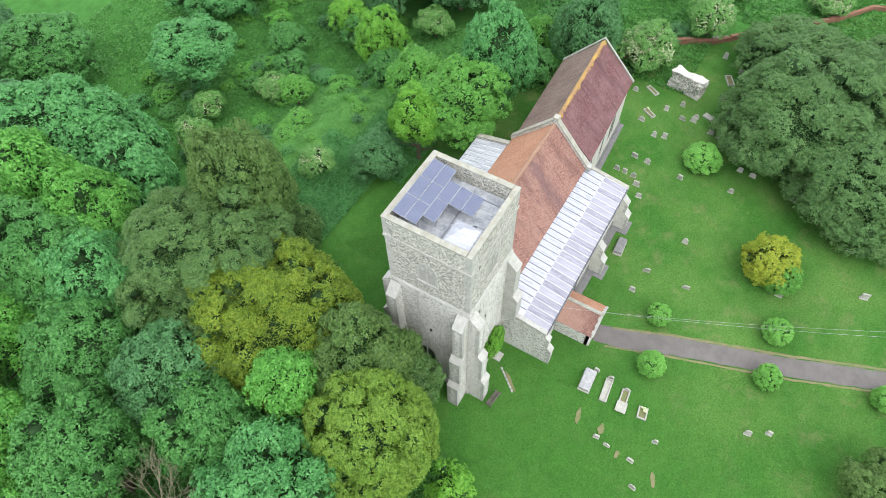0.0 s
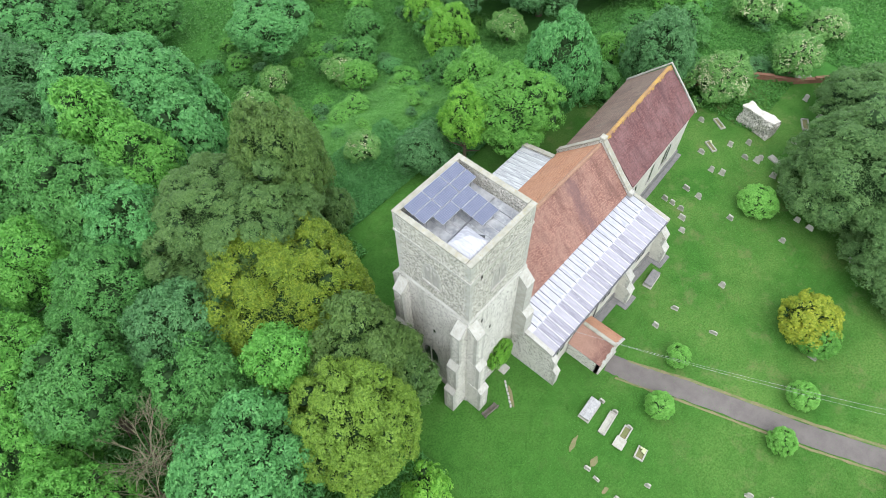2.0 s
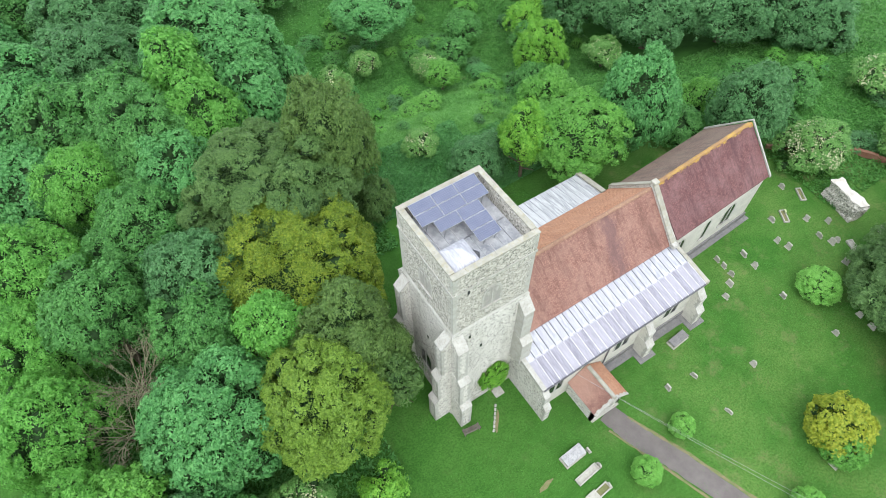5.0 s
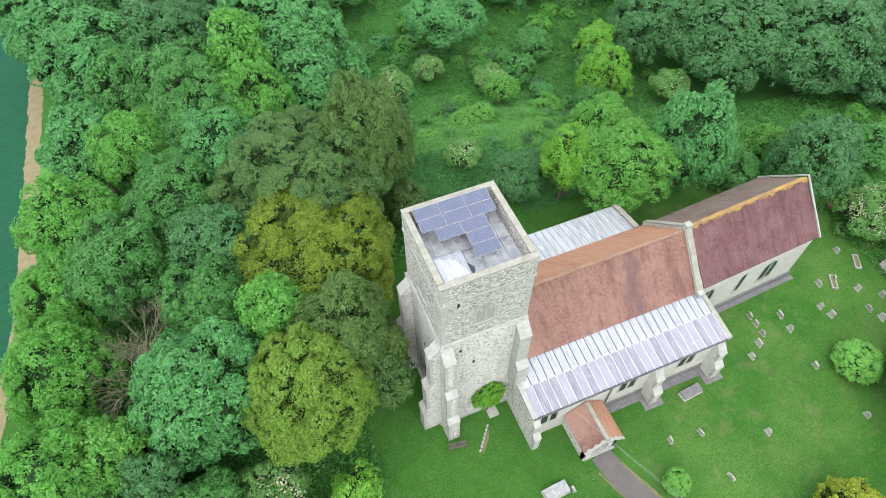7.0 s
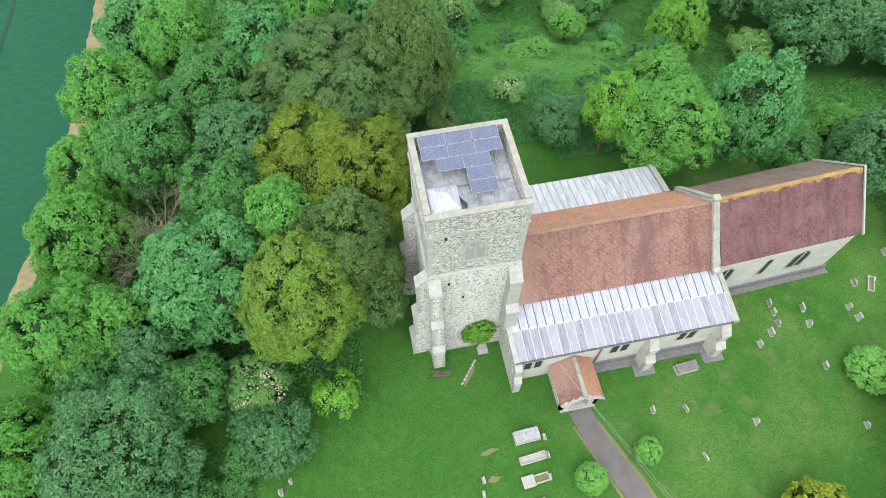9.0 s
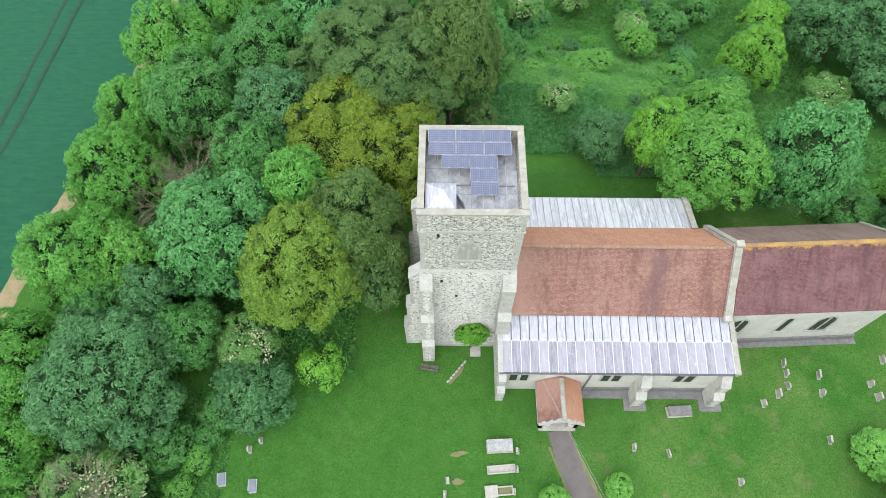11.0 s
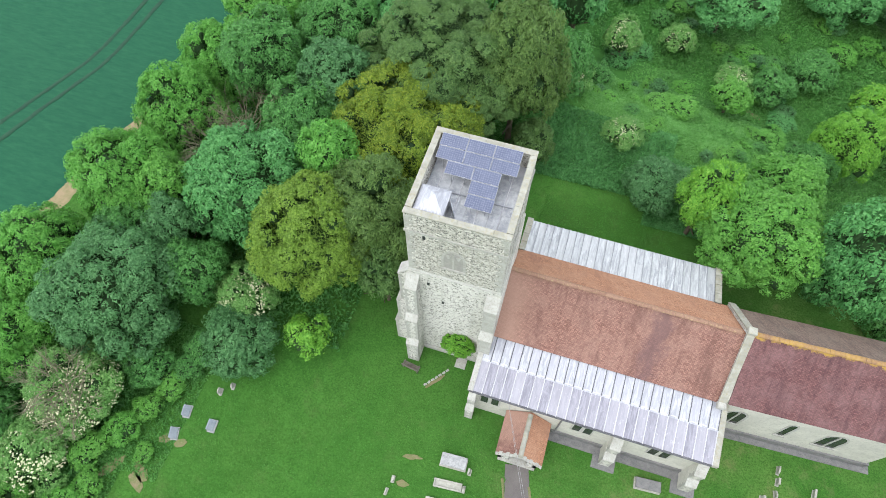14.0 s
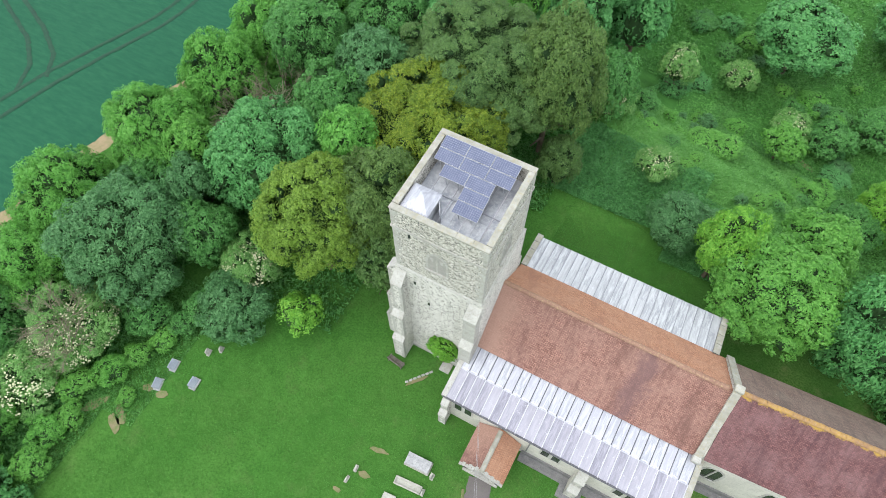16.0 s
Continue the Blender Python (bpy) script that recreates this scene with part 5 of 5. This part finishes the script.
def soil_patch(x, y, l, w, turn):
    bm = bmesh.new()
    n = 18
    ring = []
    for k in range(n):
        a = k * math.tau / n
        r = 1 + 0.35 * noise.noise((math.cos(a) * 1.5 + x, math.sin(a) * 1.5 + y, 2))
        c, s_ = math.cos(radians(turn)), math.sin(radians(turn))
        u, v = l / 2 * r * math.cos(a), w / 2 * r * math.sin(a)
        ring.append(lift(x + u * c - v * s_, y + u * s_ + v * c, 0.055))
    solid(bm, ring, (0, 0, -0.12))
    tagged(part("soil_patch", bm, M_SOIL), "worn patch of bare soil in the grass", "ground", kind="structure")


for row in ((2.8, -9.2, 1.5, 0.4, 10), (2.7, -11.3, 1.0, 0.5, 10), (-14.2, -13.9, 1.0, 0.6, 30), (-16.0, -16.6, 1.9, 0.8, -40), (2.6, -2.9, 2.0, 0.3, 50), (-18.3, -17.0, 2.4, 0.7, 55), (-15.9, -17.4, 1.7, 0.8, -35), (-15.4, -13.9, 1.1, 0.7, 40), (1.0, -16.4, 1.2, 0.4, 25), (27.4, 39.6, 2.2, 0.9, -30), (1.4, -13.2, 0.7, 0.35, 0)):
    soil_patch(*row)
for x, y, w, l in ((4.2, -0.75, 0.9, 0.9),):
    tagged(part("paving_slab", box(x - w / 2, x + w / 2, y - l / 2, y + l / 2, -0.1, 0.07, bevel=0.03), M_STONE), "pale paving slab at the tower foot", "slab")
for k in range(7):
    x, y = 3.3 - 0.23 * k, -1.7 - 0.28 * k
    o = part("edging_stone", box(-0.14, 0.14, -0.09, 0.09, -0.1, 0.09, bevel=0.03), M_STONE)
    o.matrix_world = pose(x, y, 0, 0, 0, 50 + 20 * math.sin(k * 3))
    tagged(o, "small pale edging stone set in the turf", "stone", "line of edging stones")


def bench(x, y, turn):
    t = thing("bench", "weathered dark wooden bench beside the tower buttress", "bench", at=pose(x, y, height(x, y), 0, 0, turn))
    for k in range(4):
        part("seat_slat", box(-0.75, 0.75, -0.22 + 0.115 * k, -0.12 + 0.115 * k, 0.42, 0.45), M_WOOD, t)
    for k in range(3):
        part("back_slat", box(-0.75, 0.75, 0.26, 0.29, 0.52 + 0.13 * k, 0.62 + 0.13 * k), M_WOOD, t)
    for sx in (-0.68, 0.62):
        part("leg", box(sx, sx + 0.06, -0.22, -0.16, 0, 0.62), M_WOOD, t)
        part("leg", box(sx, sx + 0.06, 0.22, 0.28, 0, 0.9), M_WOOD, t)
        part("armrest", box(sx - 0.01, sx + 0.07, -0.24, 0.26, 0.62, 0.66), M_WOOD, t)


bench(0.35, -2.35, 172)


def ruin():
    """A lump of old flint masonry with a broken white top."""
    bm = box(-2.0, 2.0, -0.65, 0.65, -0.4, 2.3)
    bmesh.ops.subdivide_edges(bm, edges=bm.edges[:], cuts=11, use_grid_fill=True)
    for v in bm.verts:
        k = 0.16 if v.co.z > 0.2 else 0.06
        a, e = v.co * 0.9, v.co * 3.5
        d = Vector((noise.noise(a), noise.noise(a + Vector((9, 0, 0))), noise.noise(a + Vector((0, 9, 0)))))
        f = Vector((noise.noise(e), noise.noise(e + Vector((5, 0, 0))), noise.noise(e + Vector((0, 5, 0)))))
        v.co += d * k * 1.6 + f * k
    o = part("masonry_ruin", bm, M_FLINT_D)
    o.data.materials.append(M_RUBBLE)
    for f in o.data.polygons:
        if f.normal.z > 0.5:
            f.material_index = 1
    o.matrix_world = pose(45.8, -3.9, 0, 0, 0, 78)
    tagged(o, "broken lump of pale flint masonry on the grass", "ruin")


ruin()


def brick_wall(name, pts, h):
    t = thing(name, "low crumbling red brick boundary wall", "wall", kind="structure")
    for k in range(len(pts) - 1):
        a, b = Vector(pts[k]), Vector(pts[k + 1])
        n = max(2, int((b - a).length / 1.2))
        for i in range(n):
            p, q = a.lerp(b, i / n), a.lerp(b, (i + 1) / n)
            side = Vector((-(q - p).y, (q - p).x)).normalized() * 0.17
            g = height(*p)
            hh = h * (0.75 + 0.35 * noise.noise((p.x * 0.4, p.y * 0.4, 0)))
            bm = bmesh.new()
            solid(bm, [(*(p + side), g - 0.2), (*(q + side), g - 0.2), (*(q - side), g - 0.2), (*(p - side), g - 0.2)], (0, 0, hh + 0.2))
            part("brickwork", bm, M_BRICK, t)
            bm = bmesh.new()
            s2 = side * 1.25
            solid(bm, [(*(p + s2), g + hh), (*(q + s2), g + hh), (*(q - s2), g + hh), (*(p - s2), g + hh)], (0, 0, 0.07))
            part("coping", bm, M_BRICK, t)


brick_wall("boundary_wall", [(46.0, 6.0), (53.4, 0.3), (55.8, -4.0), (62.6, -10.8), (68.2, -16.6), (73.0, -20.0), (76, -30)], 0.8)
chest_tomb(57.0, -4.6, -45, 1.9, 0.8, 0.5, M_GRAVE, "low stone chest tomb beside the brick wall")
chest_tomb(64.0, -13.6, -45, 1.9, 0.8, 0.5, M_GRAVE, "low stone chest tomb beside the brick wall")


def dead_tree(x, y, h, seed):
    """Bare grey twigs on a stem: a dead elder among the leaves."""
    rng = random.Random(seed)
    t = thing("dead_tree", "leafless dead tree with bare grey-brown branches", "tree", at=pose(x, y, height(x, y)))
    k = new("trunk", trunk_mesh(h * 0.7, 0.14, seed, 4))
    k.parent = t
    bm = bmesh.new()

    def stick(a, d, l, r, depth):
        b = a + d * l
        u = d.orthogonal().normalized()
        w = d.cross(u)
        ra = [bm.verts.new(a + (u * math.cos(q) + w * math.sin(q)) * r) for q in (0, 2.1, 4.2)]
        rb = [bm.verts.new(b + (u * math.cos(q) + w * math.sin(q)) * r * 0.5) for q in (0, 2.1, 4.2)]
        for i in range(3):
            bm.faces.new((ra[i - 1], ra[i], rb[i], rb[i - 1]))
        if depth:
            for _ in range(4):
                nd = (d + Vector((rng.gauss(0, 0.5), rng.gauss(0, 0.5), rng.gauss(0.05, 0.35)))).normalized()
                stick(a.lerp(b, rng.uniform(0.45, 1.0)), nd, l * rng.uniform(0.5, 0.8), r * 0.6, depth - 1)

    for i in range(9):
        a = i * 0.7
        stick(Vector((0, 0, h * 0.45)), Vector((math.cos(a), math.sin(a), rng.uniform(0.5, 1.4))).normalized(), h * 0.22, 0.055, 3)
    part("branch", bm, M_TWIG, t)


M_TWIG = mottled("bare_twigs", (0.17, 0.165, 0.1), (0.24, 0.235, 0.15), (0.1, 0.11, 0.06), 2, 10)
dead_tree(-21.5, 9.4, 10.6, 4)
dead_tree(-20.2, 12.6, 11.0, 9)
dead_tree(-22.6, -13.2, 8.2, 6)
dead_tree(-21.2, -14.6, 6.4, 12)


def cable(pts, r=0.009):
    c = bpy.data.curves.new("overhead_cable", "CURVE")
    c.dimensions, c.bevel_depth, c.bevel_resolution = "3D", r, 1
    sp = c.splines.new("POLY")
    a, b = Vector(pts[0]), Vector(pts[1])
    n = 24
    sp.points.add(n)
    for i in range(n + 1):
        f = i / n
        p = a.lerp(b, f)
        sp.points[i].co = (p.x, p.y, p.z - 1.2 * 4 * f * (1 - f), 1)
    c.materials.append(M_WHITE)
    tagged(new("overhead_cable", c), "thin pale overhead cable running from the aisle wall", "cable")


cable([(8.7, -4.05, 4.9), (25.0, -42.0, 8.0)])
cable([(8.75, -4.05, 4.75), (25.9, -42.0, 8.0)])
ribbon("path_verge", [(11.95, -8.6), (14.0, -13.6), (17.1, -22.7), (20.1, -30.5), (25, -43.6)], 0.28, M_SOIL, "dry leaf litter and soil along the path", "verge", 0.02, 0.9)
ribbon("path_verge", [(9.9, -8.6), (11.9, -14.2), (14.9, -23.3), (17.9, -31.1), (22.9, -44.4)], 0.22, M_SOIL, "dry leaf litter and soil along the path", "verge", 0.02, 0.9)

M_TRAM = mottled("trodden_crop", (0.008, 0.045, 0.025), (0.012, 0.06, 0.03), (0.03, 0.05, 0.03), 1.0, 6)
for pts in ([(-54, -20), (-49.5, 0.2), (-46.9, 10.4), (-45.2, 20), (-44.4, 34), (-43, 60)], [(-52.2, -20), (-47.6, -1.0), (-45.2, 9.4), (-43.4, 19.5), (-42.6, 34), (-41, 60)],
            [(-48.6, 3.5), (-50.2, 7.0), (-53.6, 9.8), (-62, 13.6), (-90, 22)], [(-47.3, 6.5), (-49.3, 9.4), (-53.6, 12.0), (-61.5, 15.4), (-90, 24)]):
    ribbon("tramline", pts, 0.5, M_TRAM, "dark wheel track through the green crop", "track", 0.03, 0.5)
